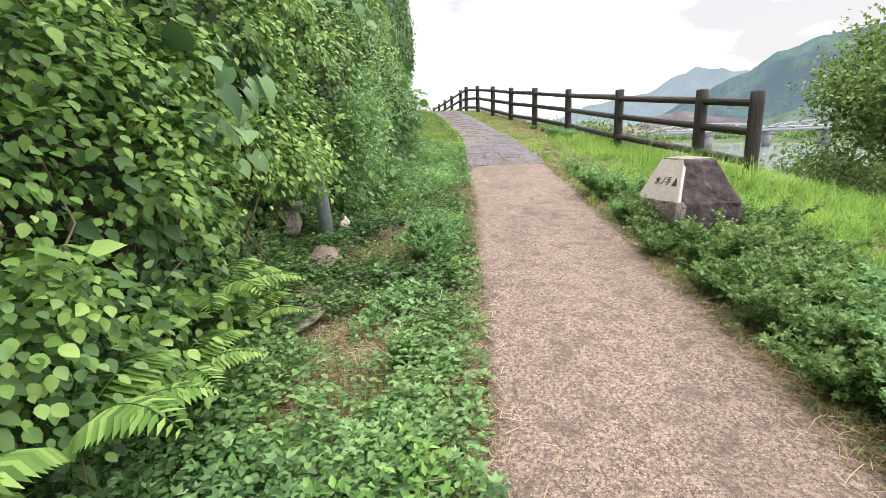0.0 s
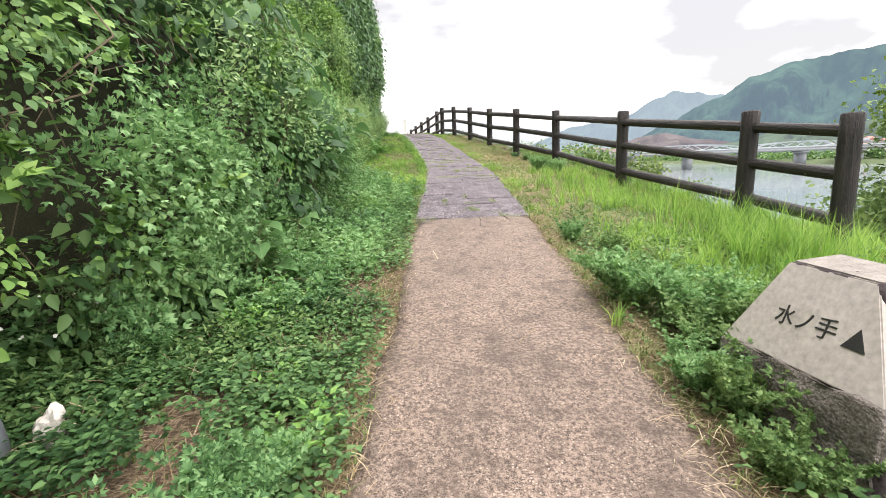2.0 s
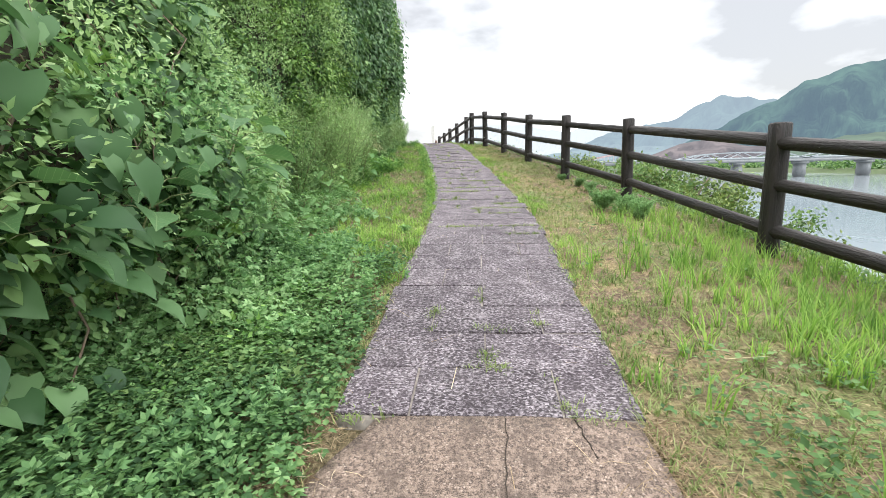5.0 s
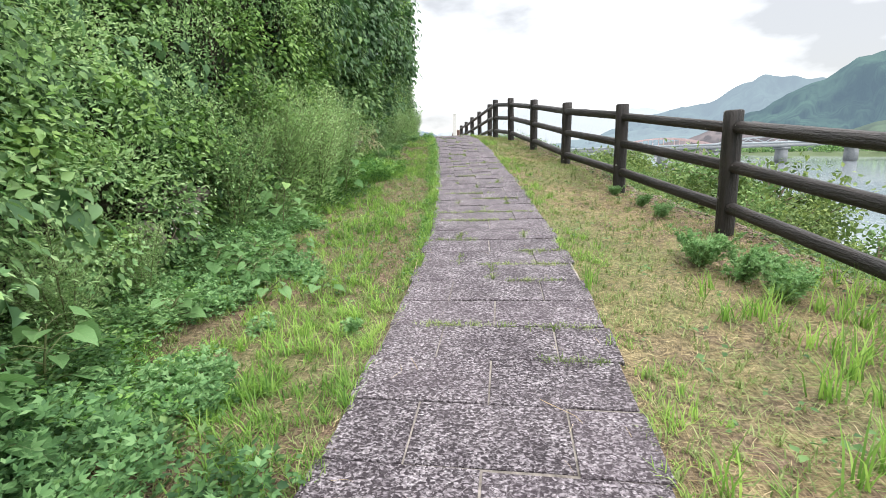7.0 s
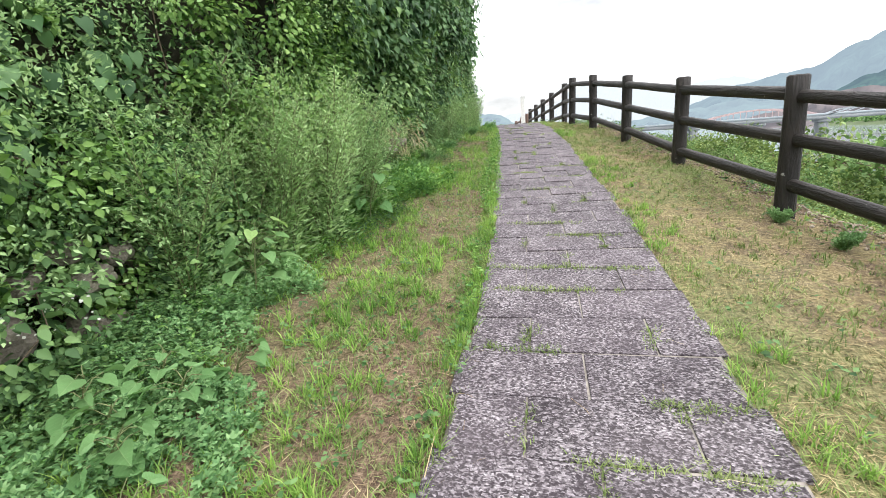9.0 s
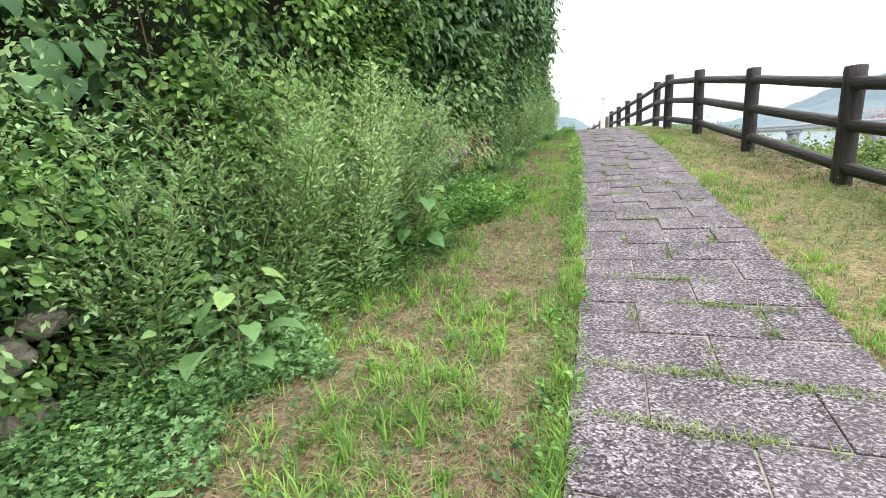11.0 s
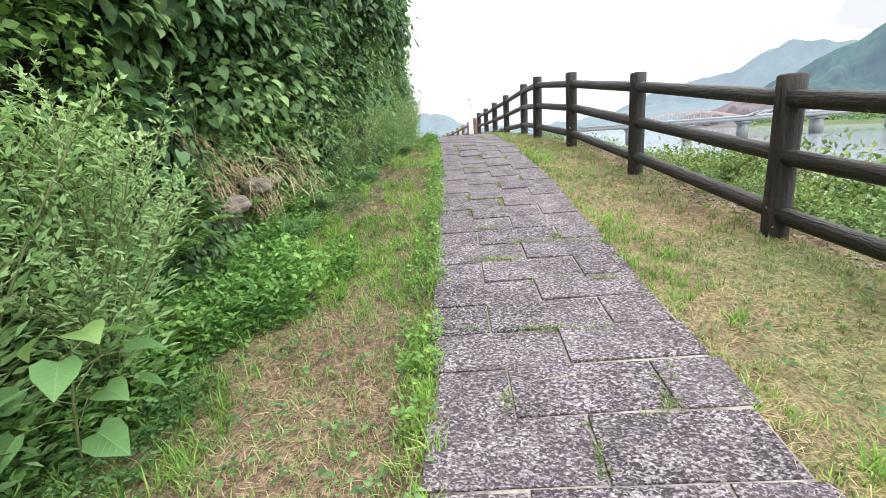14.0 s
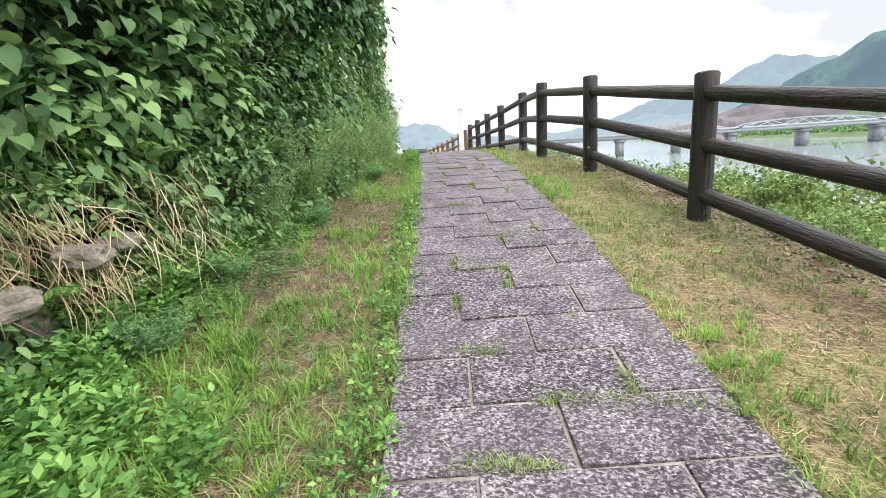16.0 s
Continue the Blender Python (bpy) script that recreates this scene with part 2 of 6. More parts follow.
def paver_material():
    """Dark purplish slabs with a pebbly face: pale worn tops over dark hollows."""
    m, nt, p = nodes_of("paver_grit")
    info = nt.nodes.new("ShaderNodeObjectInfo")
    cell = tex(nt, 74, 0.0, kind="ShaderNodeTexVoronoi", space="World", stretch=(0.8, 1.15, 1))
    n, fine = tex(nt, 80, 2.0, space="World", stretch=(0.8, 1.1, 1)), tex(nt, 260, 3, space="World")
    n.inputs["Distortion"].default_value = 0.8
    wear, stain = tex(nt, 6.5, 5, space="World"), tex(nt, 1.6, 6, space="World")
    base = ramp(nt, info.outputs["Random"], [(0.0, (0.022, 0.015, 0.02)), (0.5, (0.036, 0.026, 0.033)), (1.0, (0.058, 0.044, 0.053))])
    base = mixed(nt, ramp(nt, stain.outputs["Fac"], [(0.45, (0, 0, 0)), (0.72, (0.45, 0.45, 0.45))]), base, (0.12, 0.1, 0.108))
    dome = ramp(nt, cell.outputs["Distance"], [(0.15, (1, 1, 1)), (0.62, (0, 0, 0))])
    some = ramp(nt, mixed(nt, 0.1, n.outputs["Fac"], wear.outputs["Fac"]), [(0.42, (0, 0, 0)), (0.5, (0.3, 0.3, 0.3)), (0.57, (1, 1, 1))])
    grit = mixed(nt, 0.6, some, mixed(nt, 1.0, dome, some, "MULTIPLY"))
    top = ramp(nt, wear.outputs["Fac"], [(0.35, (0.34, 0.3, 0.33)), (0.68, (0.56, 0.51, 0.54))])
    c = mixed(nt, grit, base, top)
    c = mixed(nt, 0.4, c, ramp(nt, fine.outputs["Fac"], [(0.36, (0.5, 0.48, 0.5)), (0.64, (1, 1, 1))]), "MULTIPLY")
    nt.links.new(c, p.inputs["Base Color"])
    p.inputs["Roughness"].default_value = 0.82
    bump(nt, p, mixed(nt, 0.75, dome, n.outputs["Fac"]), 1.0, 0.016)
    return m


def concrete_material():
    """Worn pinkish concrete with exposed aggregate, darker wet-looking blotches and dirt."""
    m, nt, p = nodes_of("worn_concrete")
    n, fine = tex(nt, 60, 6, space="World"), tex(nt, 230, 4, space="World")
    chip = tex(nt, 85, 0.0, kind="ShaderNodeTexVoronoi", space="World")
    stain, big = tex(nt, 9, 9, space="World"), tex(nt, 1.4, 8, space="World", stretch=(1.6, 0.7, 1))
    c = ramp(nt, n.outputs["Fac"], [(0.4, (0.055, 0.037, 0.03)), (0.48, (0.175, 0.127, 0.1)), (0.6, (0.37, 0.285, 0.235))])
    c = mixed(nt, 0.45, c, ramp(nt, fine.outputs["Fac"], [(0.43, (0.03, 0.023, 0.019)), (0.57, (0.43, 0.345, 0.29))]))
    c = mixed(nt, ramp(nt, chip.outputs["Distance"], [(0.22, (0.9, 0.9, 0.9)), (0.4, (0, 0, 0))]), c, ramp(nt, chip.outputs["Color"], [(0.3, (0.07, 0.052, 0.045)), (0.5, (0.21, 0.155, 0.125)), (0.75, (0.5, 0.42, 0.36))]))
    c = mixed(nt, ramp(nt, stain.outputs["Fac"], [(0.5, (0, 0, 0)), (0.66, (0.55, 0.55, 0.55))]), c, (0.075, 0.056, 0.046))
    c = mixed(nt, ramp(nt, big.outputs["Fac"], [(0.48, (0, 0, 0)), (0.68, (0.35, 0.35, 0.35))]), c, (0.09, 0.07, 0.058))
    c = mixed(nt, 1.0, c, (0.84, 0.815, 0.785), "MULTIPLY")
    nt.links.new(c, p.inputs["Base Color"])
    p.inputs["Roughness"].default_value = 0.85
    bump(nt, p, n.outputs["Fac"], 0.9, 0.009)
    return m


def soil_material():
    """Earth under a mat of dry cut grass, with green patches; strands run every way."""
    m, nt, p = nodes_of("verge_soil")
    big, mid, fine = tex(nt, 0.7, 5, space="World"), tex(nt, 5, 6, space="World"), tex(nt, 120, 5, space="World")
    one, two = tex(nt, 210, 3, space="World", stretch=(1, 0.16, 0.5)), tex(nt, 210, 3, space="World", stretch=(0.16, 1, 0.5))
    three = tex(nt, 36, 5, space="World")
    strand = mixed(nt, 1.0, one.outputs["Fac"], two.outputs["Fac"], "LIGHTEN")
    mat = mixed(nt, 0.35, strand, three.outputs["Fac"])
    straw = ramp(nt, mat, [(0.4, (0.06, 0.045, 0.02)), (0.52, (0.22, 0.17, 0.08)), (0.64, (0.48, 0.39, 0.22))])
    green = ramp(nt, mat, [(0.4, (0.035, 0.045, 0.012)), (0.52, (0.13, 0.15, 0.05)), (0.66, (0.32, 0.32, 0.14))])
    earth = ramp(nt, mat, [(0.4, (0.035, 0.022, 0.015)), (0.52, (0.13, 0.082, 0.055)), (0.66, (0.34, 0.245, 0.175))])
    where = nt.nodes.new("ShaderNodeSeparateXYZ")
    nt.links.new(nt.nodes.new("ShaderNodeNewGeometry").outputs["Position"], where.inputs[0])
    along = nt.nodes.new("ShaderNodeMath")
    along.operation = "MULTIPLY_ADD"
    nt.links.new(where.outputs["Y"], along.inputs[0])
    along.inputs[1].default_value = 0.03
    half = nt.nodes.new("ShaderNodeMath")
    half.operation = "MULTIPLY"
    half.inputs[1].default_value = 0.5
    nt.links.new(where.outputs["X"], half.inputs[0])
    nt.links.new(half.outputs[0], along.inputs[2])
    river_side = ramp(nt, along.outputs[0], [(0.72, (0.12, 0.12, 0.12)), (0.95, (1, 1, 1))])
    dry = mixed(nt, 1.0, ramp(nt, mid.outputs["Fac"], [(0.42, (0, 0, 0)), (0.6, (0.85, 0.85, 0.85))]), river_side, "MULTIPLY")
    c = mixed(nt, dry, earth, straw)
    c = mixed(nt, ramp(nt, big.outputs["Fac"], [(0.44, (0.05, 0.05, 0.05)), (0.62, (0.65, 0.65, 0.65))]), c, green)
    far_side = nt.nodes.new("ShaderNodeMath")
    far_side.operation = "GREATER_THAN"
    far_side.inputs[1].default_value = 25.0
    nt.links.new(where.outputs["X"], far_side.inputs[0])
    c = mixed(nt, far_side.outputs[0], c, ramp(nt, mid.outputs["Fac"], [(0.35, (0.035, 0.06, 0.02)), (0.65, (0.1, 0.14, 0.05))]))
    nt.links.new(c, p.inputs["Base Color"])
    p.inputs["Roughness"].default_value = 0.95
    bump(nt, p, mixed(nt, 0.3, mat, fine.outputs["Fac"]), 1.0, 0.02)
    return m


def marker_dark():
    m, nt, p = nodes_of("marker_rough_face")
    n, streak = tex(nt, 16, 6), tex(nt, 14, 5, stretch=(1, 1, 0.16))
    c = ramp(nt, streak.outputs["Fac"], [(0.35, (0.014, 0.008, 0.01)), (0.54, (0.045, 0.03, 0.034)), (0.72, (0.12, 0.092, 0.096))])
    c = mixed(nt, 0.22, c, ramp(nt, n.outputs["Fac"], [(0.3, (0.02, 0.015, 0.017)), (0.75, (0.2, 0.175, 0.17))]))
    nt.links.new(c, p.inputs["Base Color"])
    p.inputs["Roughness"].default_value = 0.9
    bump(nt, p, n.outputs["Fac"], 1.0, 0.03)
    return m


def water_material():
    m, nt, p = nodes_of("river_water")
    n = tex(nt, 0.35, 5, space="World", stretch=(1, 0.35, 1))
    p.inputs["Base Color"].default_value = (0.27, 0.31, 0.33, 1)
    p.inputs["Roughness"].default_value = 0.1
    bump(nt, p, n.outputs["Fac"], 0.12, 0.25)
    return m


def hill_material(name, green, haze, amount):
    """Far wooded hillside; haze of bright, moist air is painted in as a glow."""
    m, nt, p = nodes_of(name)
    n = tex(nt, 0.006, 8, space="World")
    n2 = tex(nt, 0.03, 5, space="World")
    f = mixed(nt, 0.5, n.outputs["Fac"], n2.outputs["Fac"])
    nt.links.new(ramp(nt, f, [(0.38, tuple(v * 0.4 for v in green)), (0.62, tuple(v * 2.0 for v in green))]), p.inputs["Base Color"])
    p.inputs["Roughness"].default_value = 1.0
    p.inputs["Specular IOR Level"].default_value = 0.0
    # flat emission stands in for the haze between eye and hill
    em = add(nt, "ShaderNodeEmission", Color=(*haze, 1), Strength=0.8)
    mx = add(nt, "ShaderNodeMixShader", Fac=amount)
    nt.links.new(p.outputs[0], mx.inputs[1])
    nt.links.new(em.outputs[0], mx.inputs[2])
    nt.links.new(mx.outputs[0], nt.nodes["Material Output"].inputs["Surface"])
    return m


M_PAVER, M_CONCRETE, M_SOIL, M_MARKER_DARK, M_WATER = paver_material(), concrete_material(), soil_material(), marker_dark(), water_material()
M_MARKER_FACE = plain("marker_dressed_face", (0.44, 0.395, 0.355), (0.58, 0.53, 0.49), 5, 0.85, 0.25, distance=0.004)
M_MARKER_TOP = plain("marker_weathered_top", (0.13, 0.115, 0.1), (0.33, 0.3, 0.27), 14, 0.9, 0.4, distance=0.006)
M_INK = plain("black_letter_paint", (0.012, 0.012, 0.012), (0.03, 0.03, 0.03), 20, 0.6, 0.1)
M_JOINT = plain("joint_mortar", (0.07, 0.06, 0.05), (0.42, 0.38, 0.34), 5, 0.95, 0.4, space="World")


# ---- small helpers ----
rng = np.random.default_rng(7)


def np_mesh(name, v, f, material, smooth=True):
    """A mesh from arrays of places and of faces that all have the same number of corners."""
    v, f = np.asarray(v, np.float32), np.asarray(f, np.int32)
    me = bpy.data.meshes.new(name)
    me.vertices.add(len(v))
    me.vertices.foreach_set("co", v.ravel())
    me.loops.add(f.size)
    me.loops.foreach_set("vertex_index", f.ravel())
    me.polygons.add(len(f))
    me.polygons.foreach_set("loop_start", np.arange(0, f.size, f.shape[1], dtype=np.int32))
    me.polygons.foreach_set("use_smooth", np.full(len(f), smooth))
    me.update(calc_edges=True)
    me.materials.append(material)
    return me


def part(name, bm, material, parent, label="", smooth=True):
    """Links a bmesh as one mesh object under a thing or a part."""
    me = bpy.data.meshes.new(name)
    bm.to_mesh(me)
    bm.free()
    me.materials.append(material)
    for poly in me.polygons:
        poly.use_smooth = smooth
    ob = new(name, me)
    ob.parent = parent
    return tagged(ob, label)


def child(name, me, parent, m=None, label=""):
    ob = new(name, me)
    ob.parent = parent
    if m is not None:
        ob.matrix_basis = m
    return tagged(ob, label)


def hashed(ix, iy, seed):
    h = (ix.astype(np.int64) * 374761393 + iy.astype(np.int64) * 668265263 + seed * 1442695041) & 0x7FFFFFFF
    h = ((h ^ (h >> 13)) * 1274126177) & 0x7FFFFFFF
    return ((h ^ (h >> 16)) & 0xFFFF) / 65535.0


def field(x, y, scale, seed, octaves=3):
    """Smooth random field, about -1 to 1, with blobs about 1 / scale across."""
    total, amp = 0.0, 1.0
    for o in range(octaves):
        u, v = np.asarray(x) * scale * 2**o, np.asarray(y) * scale * 2**o
        iu, iv = np.floor(u), np.floor(v)
        fu, fv = u - iu, v - iv
        fu, fv = fu * fu * (3 - 2 * fu), fv * fv * (3 - 2 * fv)
        a = hashed(iu, iv, seed + o) * (1 - fu) + hashed(iu + 1, iv, seed + o) * fu
        b = hashed(iu, iv + 1, seed + o) * (1 - fu) + hashed(iu + 1, iv + 1, seed + o) * fu
        total, amp = total + amp * ((a * (1 - fv) + b * fv) * 2 - 1), amp * 0.5
    return total


def unit(a):
    return a / np.maximum(np.linalg.norm(a, axis=-1, keepdims=True), 1e-9)


# leaf outlines: y runs from the stalk to the tip, z is the upper side; three-cornered faces
SHAPES = {
    "simple": ([(0, 0, 0), (-0.27, 0.42, 0.06), (0, 1, -0.12), (0.27, 0.42, 0.06)], [(0, 2, 1), (0, 3, 2)]),
    "oval": ([(0, 0, 0), (-0.2, 0.16, 0.04), (-0.3, 0.42, 0.05), (-0.2, 0.75, 0.0), (0, 1, -0.14), (0.2, 0.75, 0.0), (0.3, 0.42, 0.05), (0.2, 0.16, 0.04)], [(0, 2, 1), (0, 3, 2), (0, 4, 3), (0, 5, 4), (0, 6, 5), (0, 7, 6)]),
    "narrow": ([(0, 0, 0), (-0.11, 0.4, 0.02), (0, 1, -0.1), (0.11, 0.4, 0.02)], [(0, 2, 1), (0, 3, 2)]),
    "heart": (
        [(0, 0, 0), (0, 0.5, -0.05), (0, 1.0, -0.3), (-0.28, -0.13, 0.08), (-0.46, 0.16, 0.1), (-0.4, 0.5, 0.05), (-0.17, 0.82, -0.12), (0.28, -0.13, 0.05), (0.46, 0.16, 0.14), (0.4, 0.5, 0.08), (0.17, 0.82, -0.08)],
        [(0, 4, 3), (0, 1, 4), (1, 5, 4), (1, 6, 5), (1, 2, 6), (0, 7, 8), (0, 8, 1), (1, 8, 9), (1, 9, 10), (1, 10, 2)],
    ),
    "ovate": ([(0, 0, -0.02), (-0.25, 0.26, 0.06), (-0.2, 0.6, 0.02), (0, 1, -0.16), (0.2, 0.6, 0.02), (0.25, 0.26, 0.06)], [(0, 2, 1), (0, 3, 2), (0, 4, 3), (0, 5, 4)]),
    "lobed": (
        [(0, 0.12, 0), (-0.17, 0.52, 0.03), (0, 1, -0.14), (0.17, 0.52, 0.03), (-0.02, 0.06, 0), (-0.38, 0.3, 0.02), (-0.46, 0.68, -0.08), (-0.12, 0.46, 0.03), (0.02, 0.06, 0), (0.38, 0.3, 0.02), (0.46, 0.68, -0.08), (0.12, 0.46, 0.03)],
        [(0, 3, 1), (1, 3, 2), (4, 7, 5), (5, 7, 6), (8, 9, 11), (9, 10, 11)],
    ),
    "sliver": ([(-0.5, 0, 0), (0.5, 0, 0), (0, 1, -0.06)], [(0, 1, 2)]),
    "blade": ([(-0.5, 0, 0), (0.5, 0, 0), (-0.4, 0.5, 0.04), (0.4, 0.5, 0.04), (0, 1, -0.16)], [(0, 1, 3), (0, 3, 2), (2, 3, 4)]),
}


def leaf_arrays(shape, at, tip, up, size, width=1.0):
    """Many leaves: at, tip and up are rows of three; size a row of lengths; width narrows or widens them."""
    tv, tf = np.array(SHAPES[shape][0], float), np.array(SHAPES[shape][1])
    y = unit(tip)
    x = unit(np.cross(y, up))
    z = np.cross(x, y)
    size = np.broadcast_to(size, (len(at),))[:, None, None]
    wide = np.broadcast_to(width, (len(at),))[:, None, None]
    t = tv[None]
    v = at[:, None] + size * (x[:, None] * t[..., :1] * wide + y[:, None] * t[..., 1:2] + z[:, None] * t[..., 2:])
    f = tf[None] + (np.arange(len(at)) * len(tv))[:, None, None]
    return v.reshape(-1, 3), f.reshape(-1, 3)


def joined(*pairs):
    vs, fs, n = [], [], 0
    for v, f in pairs:
        vs.append(v)
        fs.append(np.asarray(f) + n)
        n += len(v)
    return np.concatenate(vs), np.concatenate(fs)


def tube(points, radii, sides=4):
    """A thin tapered stem through the points, as arrays of triangles."""
    pts, v, f = np.asarray(points, float), [], []
    for i, (p, r) in enumerate(zip(pts, radii)):
        d = unit(pts[min(i + 1, len(pts) - 1)] - pts[max(i - 1, 0)])
        a = unit(np.cross(d, (0.31, 0.87, 0.11)))
        b = np.cross(d, a)
        for k in range(sides):
            w = 2 * math.pi * k / sides
            v.append(p + r * (a * math.cos(w) + b * math.sin(w)))
    for i in range(len(pts) - 1):
        for k in range(sides):
            p, q = i * sides + k, i * sides + (k + 1) % sides
            f += [(p, q, q + sides), (p, q + sides, p + sides)]
    return np.array(v), np.array(f)


def stuff(name, v, f, material, label, category):
    return tagged(new(name, np_mesh(name, v, f, material)), label, category, kind="stuff")


# ---- the lie of the land ----
PROFILE_Y = [-60, -20, -6, -0.6, 3, 6.46, 9, 10.6, 11.27, 13.15, 14.57, 16.1, 18, 20, 22, 24, 26, 28, 32, 40, 50, 70]
PROFILE_Z = [-3.5, -1.6, -0.45, 0.17, 0.6, 1.02, 1.29, 1.44, 1.49, 1.72, 1.94, 2.17, 2.45, 2.72, 2.9, 2.95, 2.88, 2.82, 2.72, 2.1, 1.6, 1.2]
CENTRE_Y = [-60, -5, 0, 5, 6.46, 8, 9.2, 10.5, 12.4, 14.2, 15.45, 16.2, 17.4, 18.9, 20.8, 23, 26, 30, 40, 60]
CENTRE_X = [1.0, 1.15, 1.25, 1.33, 1.34, 1.35, 1.37, 1.37, 1.23, 1.02, 0.83, 0.72, 0.56, 0.3, -0.05, -0.53, -1.2, -2.2, -4.8, -10]
POSTS = [(4.50, 5.60, 1.90), (4.31, 6.62, 2.03), (3.88, 8.97, 2.30), (3.61, 12.0, 2.65), (3.05, 14.0, 2.93), (2.56, 16.02, 3.18), (2.10, 18.1, 3.48), (1.62, 20.2, 3.77), (1.15, 22.03, 3.95), (0.91, 24.07, 4.03), (0.45, 26.07, 3.97), (0.02, 28.08, 3.92), (-0.4, 30.09, 3.87), (-0.86, 32.09, 3.83)]
FENCE_Y = [-60, 0, 4] + [p[1] for p in POSTS] + [45, 70]
FENCE_X = [7, 5.4, 4.8] + [p[0] for p in POSTS] + [-4.6, -12]
BANK_Y = [-60, -5, 0, 2, 3.5, 5, 7.6, 8.6, 10, 15, 17, 21, 24, 30, 70]
BANK_X = [-1.4, -1.05, -0.85, -0.9, -0.95, -0.85, -0.75, -1.1, -1.75, -1.9, -2.05, -2.0, -2.1, -3.2, -14]
HALF = 0.61


def grid_interp(v, xs, ys):
    """Interpolation with rounded knees."""
    return (np.interp(v - 0.5, xs, ys) + 2 * np.interp(v, xs, ys) + np.interp(v + 0.5, xs, ys)) / 4


def path_z(y):
    return grid_interp(np.asarray(y, float), PROFILE_Y, PROFILE_Z)


def path_x(y):
    return grid_interp(np.asarray(y, float), CENTRE_Y, CENTRE_X)


def bank_x(y):
    return grid_interp(np.asarray(y, float), BANK_Y, BANK_X)


def bank_high(y):
    """How high the bank stands over the path."""
    y = np.asarray(y, float)
    return np.interp(y, [-60, -8, 21, 24.5, 26], [4.3, 4.3, 4.3, 1.2, 0.0])


def ground_z(x, y):
    x, y = np.asarray(x, float), np.asarray(y, float)
    z, cx = path_z(y), path_x(y)
    right = np.maximum(x - cx - HALF, 0)
    fx = np.interp(y, FENCE_Y, FENCE_X)
    z = z - 0.07 * np.minimum(right, fx + 0.35 - cx - HALF) - 0.62 * np.maximum(x - fx - 0.35, 0)
    left = np.maximum(cx - HALF - x, 0)
    z = z - np.interp(y, [8, 13, 24], [0.02, 0.075, 0.04]) * np.clip(left / 0.1, 0, 1) - 0.02 * np.minimum(left, 3)
    near = np.exp(-np.maximum(np.abs(x - cx) - HALF, 0) * 3)
    z = z + (0.05 * field(x, y, 0.7, 11) + 0.02 * field(x, y, 3, 12)) * (1 - near)
    z = np.where(np.abs(x - cx) < HALF - 0.02, z - 0.05, z)
    rise = np.clip((bank_x(y) - 0.15 - x) / np.interp(y, [9, 15], [1.3, 0.5]), 0, 1)
    back = np.clip((x + 40) / 30, 0.25, 1)
    z = z + bank_high(y) * rise**0.8 * (1 + 0.12 * field(x, y, 0.9, 14)) * back
    far = np.clip((np.hypot(x, y) - 60) / 200, 0, 1)
    z = np.where(x < 12, z * (1 - far) + 0.5 * far, z)
    z = np.maximum(z, -8.5)
    shore = np.clip((x - 228 - 8 * field(y, 0 * y, 0.02, 15)) / 14, 0, 1)
    z = np.where(x > 150, -8.5 + 3.6 * shore + np.clip((x - 250) / 600, 0, 1) * 22, z)
    return z


def strip(coarse_a, fine_a, fine_b, step, coarse_b):
    return np.concatenate([coarse_a, np.arange(fine_a, fine_b, step), coarse_b])


gx = strip([-4000, -1500, -500, -200, -100, -60, -40, -25, -15, -10, -7, -5.5, -4.8], -4.2, 6.0, 0.07, [6.3, 6.8, 7.5, 8.5, 10, 12, 15, 20, 40, 80, 150, 190, 210, 220, 226, 230, 234, 238, 242, 250, 270, 320, 420, 600, 900, 1600, 4000])
gy = strip([-3000, -800, -200, -80, -40, -20, -12, -8, -6, -5], -4.0, 30.0, 0.09, [30.6, 31.5, 33, 35, 37, 40, 44, 50, 58, 70, 90, 120, 160, 200, 240, 280, 330, 400, 500, 650, 900, 1300, 2000, 4000])
GX, GY = np.meshgrid(gx, gy)
GZ = ground_z(GX, GY)
idx = np.arange(GX.size).reshape(GX.shape)
quads = np.stack([idx[:-1, :-1], idx[:-1, 1:], idx[1:, 1:], idx[1:, :-1]], -1).reshape(-1, 4)
# leaf litter with the shade behind leaves in its colour, so gaps look dark
M_SHADED_LITTER = plain("shaded_leaf_litter", (0.018, 0.02, 0.01), (0.05, 0.045, 0.025), 9, 0.95, 0.6, space="World")
ground = new("ground", np_mesh("ground", np.stack([GX, GY, GZ], -1).reshape(-1, 3), quads, M_SOIL))
ground.data.materials.append(M_SHADED_LITTER)
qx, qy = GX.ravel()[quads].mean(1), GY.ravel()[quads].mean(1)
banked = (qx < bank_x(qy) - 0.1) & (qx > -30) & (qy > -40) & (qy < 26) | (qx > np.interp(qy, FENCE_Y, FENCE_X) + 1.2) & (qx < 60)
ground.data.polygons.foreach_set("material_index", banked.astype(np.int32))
tagged(ground, "earth verge with dry cut grass and steep overgrown bank", "ground", kind="structure")

WATER_Z = -7.4
wx, wy = np.meshgrid(np.linspace(6, 260, 40), np.linspace(-900, 2600, 60))
widx = np.arange(wx.size).reshape(wx.shape)
wq = np.stack([widx[:-1, :-1], widx[:-1, 1:], widx[1:, 1:], widx[1:, :-1]], -1).reshape(-1, 4)
water = new("water", np_mesh("water", np.stack([wx, wy, 0 * wx + WATER_Z], -1).reshape(-1, 3), wq, M_WATER))
tagged(water, "wide calm grey-green river below the bank", "river", kind="structure")

